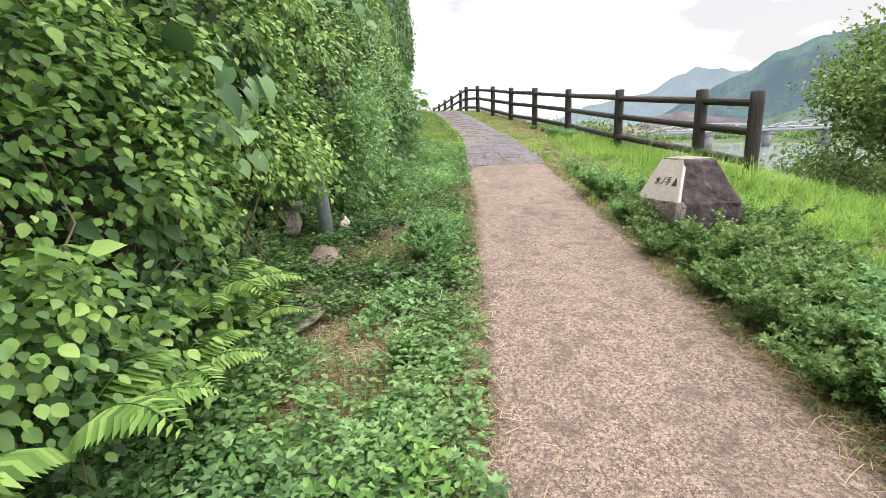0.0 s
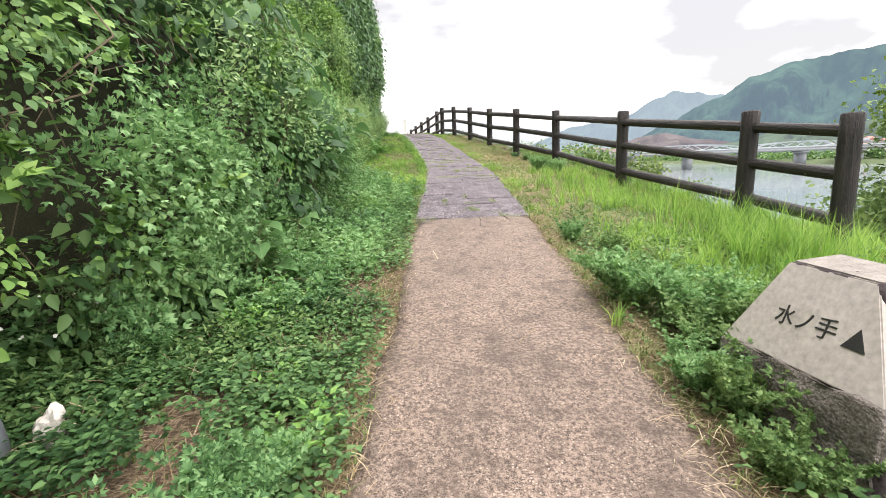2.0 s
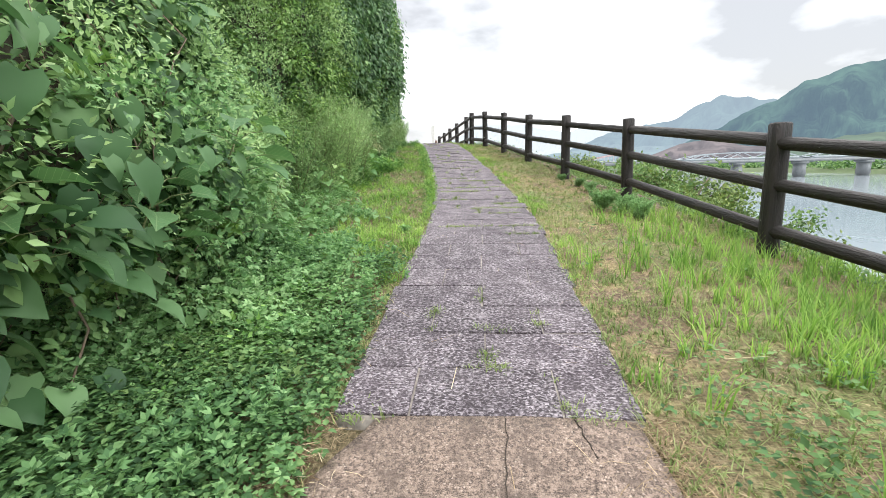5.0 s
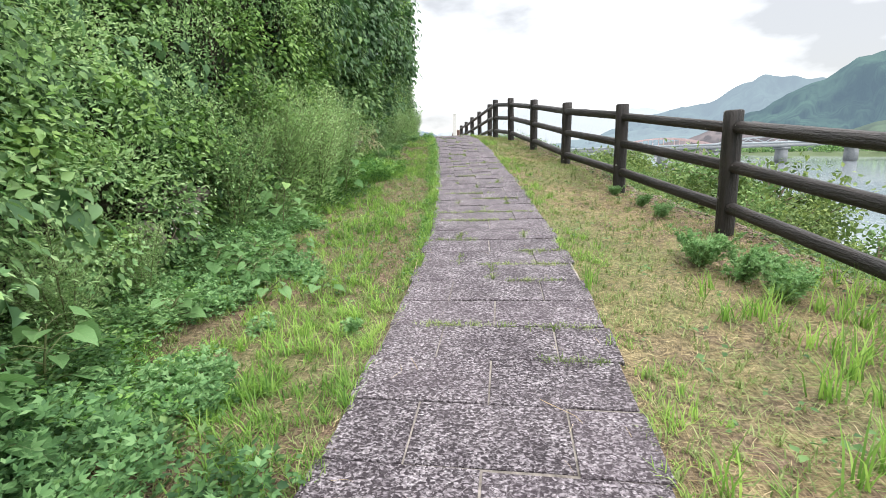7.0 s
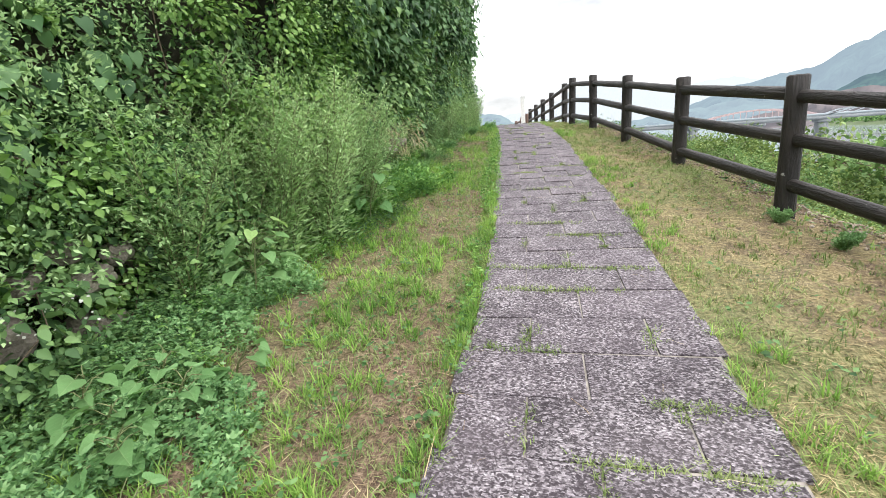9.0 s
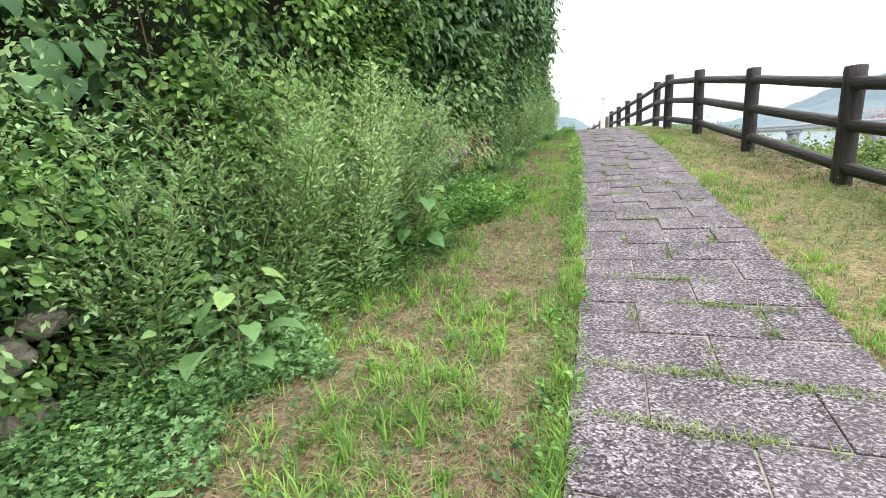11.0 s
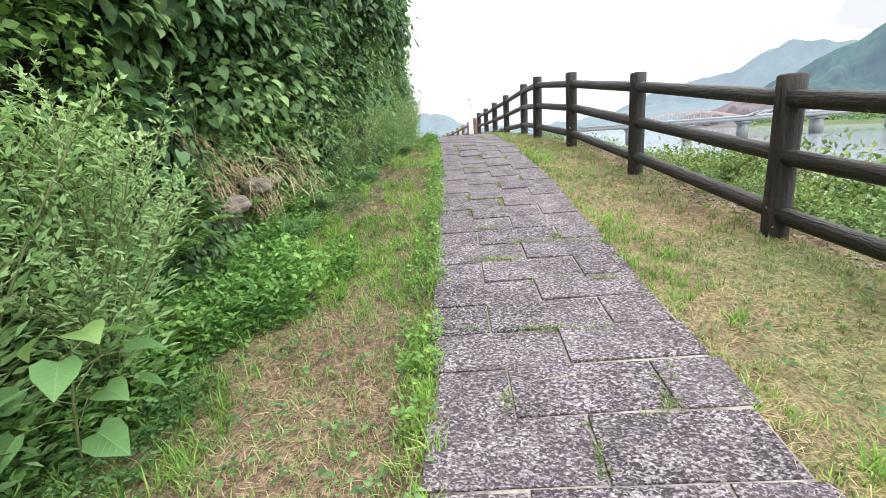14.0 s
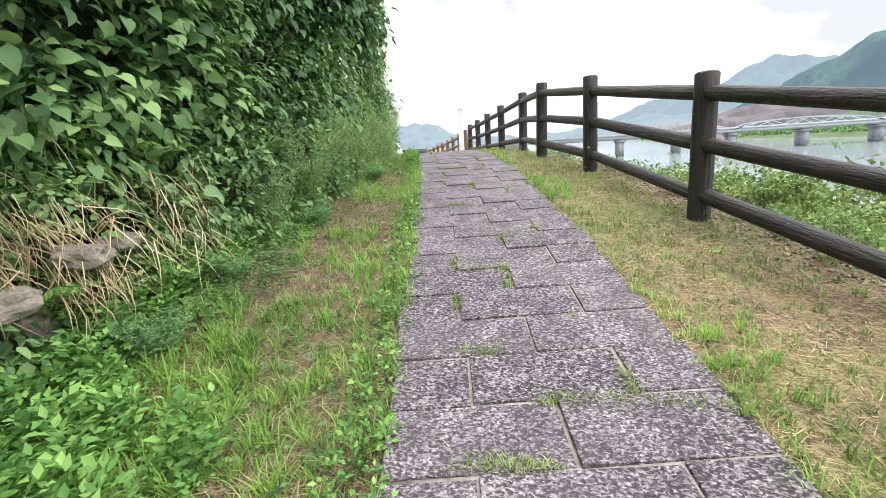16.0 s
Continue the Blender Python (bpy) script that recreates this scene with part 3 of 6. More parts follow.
# the concrete stretch of the path, with a worn edge
cy = np.linspace(-12, 6.455, 154)
cols = np.linspace(-1, 1, 15)
CY, CC = np.meshgrid(cy, cols, indexing="ij")
edge = HALF + 0.045 * field(CY * 1.0, CC * 0 + np.sign(CC) * 9, 2.2, 21) - np.where(CC < 0, 0.2, 0.03) * np.clip((CY - 6.0) / 0.4, 0, 1) ** 2 + 0.08 * np.clip((1.5 - CY) / 1.5, 0, 1)
CXX = path_x(CY) + CC * edge
CZ = path_z(CY) + 0.018 - 0.012 * np.abs(CC) ** 6 + 0.004 * field(CXX, CY, 4, 22)
top = np.stack([CXX, CY, CZ], -1)
low = top.copy()
low[..., 2] -= 0.12
n_top = CY.size
ci = np.arange(n_top).reshape(CY.shape)
cq = [np.stack([ci[:-1, :-1], ci[:-1, 1:], ci[1:, 1:], ci[1:, :-1]], -1).reshape(-1, 4)]
ring = np.concatenate([ci[0, :], ci[1:, -1], ci[-1, ::-1][1:], ci[::-1, 0][1:-1]])
nxt = np.roll(ring, -1)
cq.append(np.stack([ring, ring + n_top, nxt + n_top, nxt], -1))
pavement = new("pavement", np_mesh("pavement", np.concatenate([top.reshape(-1, 3), low.reshape(-1, 3)]), np.concatenate(cq), M_CONCRETE))
tagged(pavement, "worn pinkish concrete footpath with exposed aggregate", "footpath", kind="structure")


# ---- fence ----
def log_bmesh(length, radius, seed, sides=14, rings=9, cap=0.012):
    """A log along z from 0 to length, knobbly and grooved, with rounded ends."""
    bm = bmesh.new()
    layers = []
    zs = [0.0, cap] + [cap + (length - 2 * cap) * i / rings for i in range(1, rings)] + [length - cap, length]
    for j, z in enumerate(zs):
        inset = 0.86 if j in (0, len(zs) - 1) else 1.0
        layer = []
        for k in range(sides):
            a = 2 * math.pi * k / sides
            r = radius * inset * (1 + 0.05 * math.sin(3 * a + seed) + 0.04 * noise.noise((k * 1.7 + seed, z * 2.2, seed)) + (0.025 if k % 2 else -0.025))
            layer.append(bm.verts.new((r * math.cos(a), r * math.sin(a), z)))
        layers.append(layer)
    for a, b in zip(layers, layers[1:]):
        for k in range(sides):
            bm.faces.new((a[k], a[(k + 1) % sides], b[(k + 1) % sides], b[k]))
    bm.faces.new(layers[0][::-1])
    bm.faces.new(layers[-1])
    return bm


def log_mesh(name, length, radius, seed, material, **more):
    bm = log_bmesh(length, radius, seed, **more)
    me = bpy.data.meshes.new(name)
    bm.to_mesh(me)
    bm.free()
    me.materials.append(material)
    for poly in me.polygons:
        poly.use_smooth = len(poly.vertices) == 4
    return me


def along(a, b):
    """The pose that lays a log's z along the line from a to b."""
    a, b = Vector(a), Vector(b)
    return Matrix.Translation(a) @ (b - a).to_track_quat("Z", "Y").to_matrix().to_4x4()


def fence(name, label, posts, material, tall=1.22, post_r=0.085, rail_r=0.056, drops=(0.16, 0.53, 0.92)):
    root = new(name)
    root.location = (posts[0][0], posts[0][1], posts[0][2] - tall)
    tagged(root, label, "fence")
    shift = Matrix.Translation(-root.location)
    shapes = [log_mesh("post", tall + 0.35, post_r, s * 2.3, material) for s in range(3)]
    for i, (x, y, z) in enumerate(posts):
        child("post", shapes[i % 3], root, shift @ pose(x, y, z - tall - 0.35, random.uniform(-0.8, 0.8), random.uniform(-0.8, 0.8), random.uniform(0, 360)))
    for i, (a, b) in enumerate(zip(posts, posts[1:])):
        for d in drops:
            p, q = Vector((a[0], a[1], a[2] - d + random.uniform(-0.012, 0.012))), Vector((b[0], b[1], b[2] - d + random.uniform(-0.012, 0.012)))
            me = log_mesh("rail", (q - p).length, rail_r * random.uniform(0.95, 1.06), i * 1.3 + d, material, sides=10, rings=8)
            child("rail", me, root, shift @ along(p, q))
    return root


fence("fence", "dark brown imitation-log post-and-rail fence with three rails", POSTS, M_LOG)
far_posts = [(-1.2 - 0.5 * i - 0.01 * i * i, 34.2 + 1.95 * i, 3.72 - 0.1 * i) for i in range(14)]
fence("fence", "reddish-brown imitation-log fence farther along the path", far_posts, M_LOG_RED)

# ---- distance: hills, far bank, bridge ----
def hill(label, away, ridge, material, seed, rough=0.25):
    """A ridge of hills: away in metres, ridge as degrees clockwise from ahead and degrees up."""
    az = np.arange(ridge[0][0], ridge[-1][0], 0.2)
    el = np.interp(az, [r[0] for r in ridge], [r[1] for r in ridge]) + rough * field(az, 0 * az, 0.45, seed, 5)
    up = np.linspace(0, 1, 14)
    A, U = np.meshgrid(az, up)
    E = np.interp(A, az, el)
    fold = 0.09 * field(A, U * 9 + 5, 0.5, seed + 3, 4) * (1 - U**4)
    r = away * (0.72 + 0.28 * U + fold)
    z = 2 + np.tan(np.radians(E)) * away * U**1.15 - 14 * (1 - U)
    v = np.stack([r * np.sin(np.radians(A)), r * np.cos(np.radians(A)), z], -1).reshape(-1, 3)
    i = np.arange(A.size).reshape(A.shape)
    q = np.stack([i[:-1, :-1], i[:-1, 1:], i[1:, 1:], i[1:, :-1]], -1).reshape(-1, 4)
    return tagged(new("backdrop", np_mesh("backdrop", v, q, material)), label, "mountain", kind="structure")


# each ridge carries its own painted haze, the more the farther off
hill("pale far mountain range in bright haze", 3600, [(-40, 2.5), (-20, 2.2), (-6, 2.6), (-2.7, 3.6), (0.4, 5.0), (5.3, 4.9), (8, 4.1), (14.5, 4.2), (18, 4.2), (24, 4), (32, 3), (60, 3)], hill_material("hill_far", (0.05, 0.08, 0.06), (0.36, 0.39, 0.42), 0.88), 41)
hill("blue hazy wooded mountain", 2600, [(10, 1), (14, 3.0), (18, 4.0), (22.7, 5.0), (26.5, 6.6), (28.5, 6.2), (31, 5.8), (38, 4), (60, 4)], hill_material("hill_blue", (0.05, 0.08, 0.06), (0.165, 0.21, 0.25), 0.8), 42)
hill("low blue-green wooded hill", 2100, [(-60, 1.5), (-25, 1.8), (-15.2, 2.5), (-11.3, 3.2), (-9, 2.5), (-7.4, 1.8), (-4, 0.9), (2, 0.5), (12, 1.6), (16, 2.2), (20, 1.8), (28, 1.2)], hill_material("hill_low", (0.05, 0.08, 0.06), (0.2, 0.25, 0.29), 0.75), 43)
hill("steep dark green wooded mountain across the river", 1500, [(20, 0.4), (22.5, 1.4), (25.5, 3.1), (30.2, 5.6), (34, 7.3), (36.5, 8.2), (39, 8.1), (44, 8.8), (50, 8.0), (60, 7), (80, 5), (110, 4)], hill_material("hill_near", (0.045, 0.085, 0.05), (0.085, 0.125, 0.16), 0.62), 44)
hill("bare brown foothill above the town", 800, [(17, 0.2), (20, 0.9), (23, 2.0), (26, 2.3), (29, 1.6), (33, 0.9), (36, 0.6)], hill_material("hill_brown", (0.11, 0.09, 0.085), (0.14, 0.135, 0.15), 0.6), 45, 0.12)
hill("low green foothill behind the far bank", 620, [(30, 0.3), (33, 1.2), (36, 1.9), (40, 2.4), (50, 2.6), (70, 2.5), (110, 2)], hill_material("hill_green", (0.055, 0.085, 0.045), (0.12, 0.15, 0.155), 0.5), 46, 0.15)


def box_bmesh(w, d, h, bevel=0.0, at=(0, 0, 0)):
    bm = bmesh.new()
    bmesh.ops.create_cube(bm, size=1.0, matrix=Matrix.Translation((at[0], at[1], at[2] + h / 2)) @ Matrix.Diagonal((w, d, h, 1)))
    if bevel:
        bmesh.ops.bevel(bm, geom=bm.edges[:], offset=bevel, segments=2, affect="EDGES")
    return bm


def bar(name, a, b, thick, material, parent):
    a, b = Vector(a), Vector(b)
    bm = box_bmesh(thick, thick, (b - a).length)
    ob = part(name, bm, material, parent, smooth=False)
    ob.matrix_basis = along(a, b)
    return ob


def bridge():
    root = new("bridge")
    root.location = (20, 270, WATER_Z)
    tagged(root, "long pale girder bridge with truss spans on concrete piers", "bridge")
    part("deck", box_bmesh(250, 9, 1.7, 0.15, (125, 0, 8.3)), M_BRIDGE, root)
    part("parapet", box_bmesh(250, 0.3, 1.0, 0, (125, -4.5, 10.0)), M_STEEL_PALE, root)
    for x in (8, 38, 66, 92, 125, 158, 191, 224):
        bm = box_bmesh(3.2, 7, 8.5, 0.5, (x, 0, 0))
        part("pier", bm, M_BRIDGE, root)
        part("pier_cap", box_bmesh(4.4, 8.4, 1.4, 0.2, (x, 0, 6.95)), M_BRIDGE, root)
    for x0, x1, tall, mat in ((92, 158, 3.8, M_STEEL_PALE), (158, 224, 3.8, M_STEEL_PALE)):
        n = 8
        for i in range(n):
            xa, xb = x0 + (x1 - x0) * i / n, x0 + (x1 - x0) * (i + 1) / n
            za, zb = (10 + tall * math.sin(math.pi * min(1, max(0, k)) ) ** 0.5 for k in (i / n, (i + 1) / n))
            for y in (-4.4, 4.4):
                bar("chord", (xa, y, za), (xb, y, zb), 0.5, mat, root)
                bar("brace", (xa, y, 10 if i % 2 else za), (xb, y, zb if i % 2 else 10), 0.35, mat, root)
    n = 10
    for y in (-4.0, 4.0):
        for i in range(n):
            xa, xb = 38 + 54 * i / n, 38 + 54 * (i + 1) / n
            za, zb = (10 + 4.5 * math.sin(math.pi * k / n) for k in (i, i + 1))
            bar("arch", (xa, y, za), (xb, y, zb), 0.7, M_STEEL_RED, root)
            bar("hanger", (xb, y, 10), (xb, y, zb), 0.25, M_STEEL_RED, root)


bridge()


def house(roof, label):
    root = new("house")
    tagged(root, label, "house", "houses of the far town")
    part("wall", box_bmesh(9, 7, 5.4), M_WALL_PALE, root, smooth=False)
    bm = bmesh.new()
    pts = [(-5, -4, 5.3), (5, -4, 5.3), (5, 4, 5.3), (-5, 4, 5.3), (-4.2, 0, 7.6), (4.2, 0, 7.6)]
    vs = [bm.verts.new(p) for p in pts]
    for f in ((0, 1, 5, 4), (2, 3, 4, 5), (0, 4, 3), (1, 2, 5), (3, 2, 1, 0)):
        bm.faces.new([vs[i] for i in f])
    part("roof", bm, roof, root, smooth=False)
    for x in (-2.8, 0, 2.8):
        for z in (1.0, 3.5):
            part("window", box_bmesh(1.5, 0.12, 1.2, 0, (x, -3.53, z)), M_GLASS_DARK, root, smooth=False)
    return root


house_a = house(M_ROOF_GREY, "pale plastered two-storey house with grey tiled roof")
house_b = house(M_ROOF_RED, "pale plastered two-storey house with red-brown tiled roof")
hr = random.Random(5)
spots = [(258 + 16 * (i % 5) + hr.uniform(-5, 5) + 6 * (i // 5), 140 + 26 * (i // 5) + hr.uniform(-9, 9)) for i in range(70)]
for i, (x, y) in enumerate(spots):
    m = pose(x, y, float(ground_z(x, y)) + 0.9 * (i % 5), 0, 0, hr.uniform(-35, 60))
    src = house_b if hr.random() < 0.25 else house_a
    if i < 2:
        (house_a, house_b)[i].matrix_basis = m
    else:
        copy_thing(src, m)

# trees along the far bank
ft_n = 420
ft_x = 236 + rng.uniform(0, 26, ft_n) + 60 * rng.random(ft_n) ** 4
ft_y = rng.uniform(60, 900, ft_n)
ft_c = np.stack([ft_x, ft_y, ground_z(ft_x, ft_y) + rng.uniform(1, 3.2, ft_n)], -1)
per = 34
ft_at = np.repeat(ft_c, per, 0) + rng.normal(0, 1, (ft_n * per, 3)) * (2.0, 2.0, 1.5)
stuff("far_woods", *leaf_arrays("oval", ft_at, rng.normal(0, 1, ft_at.shape), rng.normal(0, 1, ft_at.shape) + (0, 0, 1.0), rng.uniform(1.0, 2.2, len(ft_at)), 1.4), M_LEAF_MID, "low green trees and reeds along the far bank", "trees")


# ---- marker stone ----
def marker_stone():
    root = new("marker_stone")
    root.location = (2.47, 3.2, float(ground_z(2.47, 3.2)) - 0.1)
    tagged(root, "squat stone waymarker with dressed pale face and black lettering", "stone marker")
    base = root.location
    low = [(2.26, 2.86, 0.87), (2.21, 3.52, 0.85), (2.66, 3.58, 0.87), (2.73, 2.86, 0.87)]
    high = [(2.37, 3.04, 1.19), (2.35, 3.38, 1.19), (2.57, 3.42, 1.20), (2.61, 3.02, 1.19)]
    foot = [(2.23, 2.83, base.z), (2.17, 3.54, base.z), (2.68, 3.6, base.z), (2.76, 2.83, base.z)]

    def hewn(lower, upper, rough, seed):
        """A block between two rings, its faces rough as split stone."""
        bm = bmesh.new()
        a, b = ([bm.verts.new(Vector(p) - base) for p in ring] for ring in (lower, upper))
        bm.faces.new(b)
        bm.faces.new(a[::-1])
        for k in range(4):
            bm.faces.new((a[(k + 1) % 4], a[k], b[k], b[(k + 1) % 4]))
        bmesh.ops.recalc_face_normals(bm, faces=bm.faces[:])
        bmesh.ops.subdivide_edges(bm, edges=bm.edges[:], cuts=17, use_grid_fill=True)
        bm.normal_update()
        for v in bm.verts:
            v.co += v.normal * rough * (noise.noise(v.co * 8 + Vector((seed, 0, 0))) + 0.7 * noise.noise(v.co * 21) + 0.4 * noise.noise(v.co * 45) - 0.15)
        return bm

    part("plinth", hewn(foot, [Vector(p) + Vector((0, 0, 0.006)) for p in low], 0.016, 3), M_MARKER_DARK, root, "dark rough lower block")
    part("body", hewn([Vector(p) - Vector((0, 0, 0.02)) for p in low], high, 0.013, 0), M_MARKER_DARK, root, "dark streaked upper block")
    front = Vector((-0.018, 0, 0))
    inner = Vector((0.06, 0, 0))
    lower = [Vector(foot[0]) + front, Vector(foot[1]) + front, Vector(foot[1]) + inner, Vector(foot[0]) + inner]
    upper = [Vector(low[0]) + front, Vector(low[1]) + front, Vector(low[1]) + inner, Vector(low[0]) + inner]
    part("hewn_front", hewn(lower, [p + Vector((0, 0, 0.004)) for p in upper], 0.018, 7), M_MARKER_BASE, root, "rough-hewn grey-brown strip under the face")
    # dressed face, lying 3 mm proud of the block
    bl, br, tr, tl = (Vector(p) for p in (low[1], low[0], high[0], high[1]))
    n = (br - bl).cross(tl - bl).normalized()
    bm = bmesh.new()
    f = [bm.verts.new(p - base + n * 0.007) for p in (bl, br, tr, tl)]
    k = [bm.verts.new(p - base - n * 0.02) for p in (bl, br, tr, tl)]
    bm.faces.new(f)
    bm.faces.new(k[::-1])
    for i in range(4):
        bm.faces.new((f[(i + 1) % 4], f[i], k[i], k[(i + 1) % 4]))
    bmesh.ops.bevel(bm, geom=bm.edges[:], offset=0.004, segments=2, affect="EDGES")
    part("dressed_face", bm, M_MARKER_FACE, root, "smooth pale grey sloping face", smooth=False)
    tops = [Vector(p) - base + Vector((0, 0, 0.008)) for p in high]
    bm = bmesh.new()
    mid = sum(tops, Vector()) / 4
    u = [bm.verts.new(mid + (p - mid) * 0.97) for p in tops]
    d = [bm.verts.new(mid + (p - mid) * 0.97 - Vector((0, 0, 0.03))) for p in tops]
    bm.faces.new(u)
    bm.faces.new(d[::-1])
    for i in range(4):
        bm.faces.new((u[(i + 1) % 4], u[i], d[i], d[(i + 1) % 4]))
    bmesh.ops.recalc_face_normals(bm, faces=bm.faces[:])
    bmesh.ops.bevel(bm, geom=bm.edges[:], offset=0.006, segments=2, affect="EDGES")
    part("dressed_top", bm, M_MARKER_TOP, root, "pale flat top", smooth=False)
    # lettering
    ex = (br - bl).normalized()
    ey = n.cross(ex)
    turn = Matrix((ex, ey, n)).transposed().to_4x4()
    start = bl - base + ex * 0.20 + ey * 0.135 + n * 0.0095
    curve = bpy.data.curves.new("lettering", "FONT")
    curve.body, curve.size, curve.extrude = "水ノ手", 0.082, 0.0012
    tmp = new("lettering_curve", curve)
    bpy.context.view_layer.update()
    me = bpy.data.meshes.new_from_object(tmp.evaluated_get(bpy.context.evaluated_depsgraph_get()))
    bpy.data.objects.remove(tmp)
    me.materials.clear()
    me.materials.append(M_INK)
    child("lettering", me, root, Matrix.Translation(start) @ turn, "black painted characters")
    bm = bmesh.new()
    tri = [(0, 0), (0.078, 0), (0.039, 0.07)]
    a = [bm.verts.new((x, y, 0.001)) for x, y in tri]
    b = [bm.verts.new((x, y, -0.004)) for x, y in tri]
    bm.faces.new(a)
    bm.faces.new(b[::-1])
    for i in range(3):
        bm.faces.new((a[(i + 1) % 3], a[i], b[i], b[(i + 1) % 3]))
    arrow = part("arrow", bm, M_INK, root, "black painted triangle", smooth=False)
    arrow.matrix_basis = Matrix.Translation(start + ex * 0.27 - ey * 0.005) @ turn
    return root


marker_stone()

# ---- pipe, stones ----
pipe = new("pipe_post")
pipe.location = (-0.53, 3.10, 0.5)
tagged(pipe, "leaning grey plastic pipe stump at the foot of the bank", "pipe")
bm = bmesh.new()
rings = []
for r, z in ((0.056, 0.0), (0.056, 0.72), (0.06, 0.722), (0.06, 0.75), (0.053, 0.754), (0.048, 0.752), (0.046, 0.5)):
    rings.append([bm.verts.new((r * math.cos(a), r * math.sin(a), z)) for a in (2 * math.pi * k / 20 for k in range(20))])
for a, b in zip(rings, rings[1:]):
    for k in range(20):
        bm.faces.new((a[k], a[(k + 1) % 20], b[(k + 1) % 20], b[k]))
bm.faces.new(rings[0][::-1])
bm.faces.new(rings[-1])
tube_ob = part("pipe", bm, M_PIPE, pipe)
tube_ob.rotation_euler = (radians(5), radians(-3), 0)


def rock(x, y, z, w, d, h, turn, material, label, seed):
    bm = bmesh.new()
    bmesh.ops.create_icosphere(bm, subdivisions=3, radius=0.5)
    for v in bm.verts:
        c = v.co.copy()
        k = max(abs(c.x), abs(c.y), abs(c.z)) * 2
        v.co = c / max(k, 0.3) ** 0.55
        v.co += v.co.normalized() * (0.16 * noise.noise(c * 3.1 + Vector((seed, 0, 0))) + 0.06 * noise.noise(c * 9 + Vector((0, seed, 0))))
        v.co = Vector((v.co.x * w, v.co.y * d, v.co.z * h))
    me = bpy.data.meshes.new("stone")
    bm.to_mesh(me)
    bm.free()
    me.materials.append(material)
    ob = new("stone", me)
    ob.matrix_world = pose(x, y, z, seed * 7 % 20 - 10, seed * 5 % 18 - 9, turn)
    return tagged(ob, label, "stone", "stones of the bank foot")


ROCK = "grey-brown rough stone half hidden in the bank weeds"
for i, (x, y, dz, w, d, h) in enumerate([
    (-0.42, 2.1, 0.0, 0.26, 0.3, 0.1), (-0.8, 2.95, 0.22, 0.16, 0.18, 0.2), (-0.95, 3.3, 0.3, 0.2, 0.24, 0.2),
    (-1.72, 10.9, 0.5, 0.2, 0.24, 0.14), (-1.7, 11.15, 0.62, 0.2, 0.26, 0.14), (-1.62, 11.2, 0.42, 0.22, 0.28, 0.16), (-1.66, 11.45, 0.5, 0.18, 0.24, 0.14), (-1.75, 10.75, 0.26, 0.28, 0.34, 0.24), (-1.7, 11.25, 0.1, 0.26, 0.32, 0.2), (-1.85, 11.7, 0.36, 0.2, 0.28, 0.24), (-1.75, 12.1, 0.2, 0.2, 0.24, 0.18),
    (-1.9, 12.5, 0.62, 0.24, 0.34, 0.26), (-1.75, 12.9, 0.3, 0.2, 0.22, 0.18), (-1.52, 16.25, 0.44, 0.22, 0.26, 0.13), (-1.5, 15.8, 0.4, 0.2, 0.3, 0.13), (-1.55, 16.5, 0.42, 0.2, 0.24, 0.12), (-1.9, 17.2, 0.55, 0.22, 0.3, 0.16), (-1.88, 17.45, 0.38, 0.22, 0.26, 0.16), (-1.75, 16.05, 0.12, 0.24, 0.3, 0.2), (-1.92, 16.85, 0.7, 0.2, 0.24, 0.14)]):
    rock(x, y, float(path_z(y)) + dz, w, d, h, 37 * i, M_ROCK if i else M_PINK_STONE, ROCK if i else "flat pinkish broken stone lying in the weeds", i + 1)
rock(-0.42, 3.2, 0.66, 0.09, 0.1, 0.26, 20, M_PALE_STONE, "small pale stone standing in the weeds", 31)
rock(-0.4, 2.5, float(path_z(2.5)) + 0.07, 0.24, 0.34, 0.12, 15, M_PINK_STONE, "flat pinkish broken stone lying in the weeds", 34)
rock(0.03, 2.35, float(path_z(2.35)) + 0.0, 0.2, 0.14, 0.07, 70, M_ROCK, ROCK, 35)
rock(-0.35, 1.72, 0.46, 0.3, 0.2, 0.07, 60, M_ROCK, ROCK, 33)

# ---- bank foliage ----
FACE_H = [0.3, 1.0, 1.8, 3.0, 4.5]
FACE_Y = [-3, 0.5, 2.3, 3.5, 5, 6.5, 7.6, 8.5, 10, 11.2, 13, 14.5, 16, 18, 20, 22, 24]
FACE_X = [
    [-0.65, -0.55, -0.68, -0.68, -0.52, -0.35, -0.3, -0.7, -1.3, -1.75, -1.45, -1.4, -1.65, -1.55, -1.5, -1.7, -1.9],
    [-0.75, -0.62, -0.62, -0.78, -0.62, -0.55, -0.55, -0.98, -1.6, -1.8, -1.6, -1.6, -1.9, -1.75, -1.6, -1.8, -2.0],
    [-0.85, -0.72, -0.75, -0.8, -0.72, -0.8, -0.85, -1.25, -2.0, -2.1, -1.75, -1.55, -1.85, -1.7, -1.5, -1.7, -2.1],
    [-1.1, -1.0, -1.05, -1.05, -1.05, -1.15, -1.2, -1.6, -2.4, -2.5, -1.85, -1.5, -1.7, -1.6, -1.45, -1.65, -2.1],
    [-1.5, -1.5, -1.5, -1.5, -1.5, -1.6, -1.7, -2.1, -2.8, -2.9, -2.2, -1.75, -1.8, -1.7, -1.55, -1.75, -2.3],
]


def swell(y, h):
    """Where the growth bulges and where it leaves hollows."""
    return field(y, h, 0.75, 31, 2) + 0.45 * field(y, h, 2.6, 32, 2)


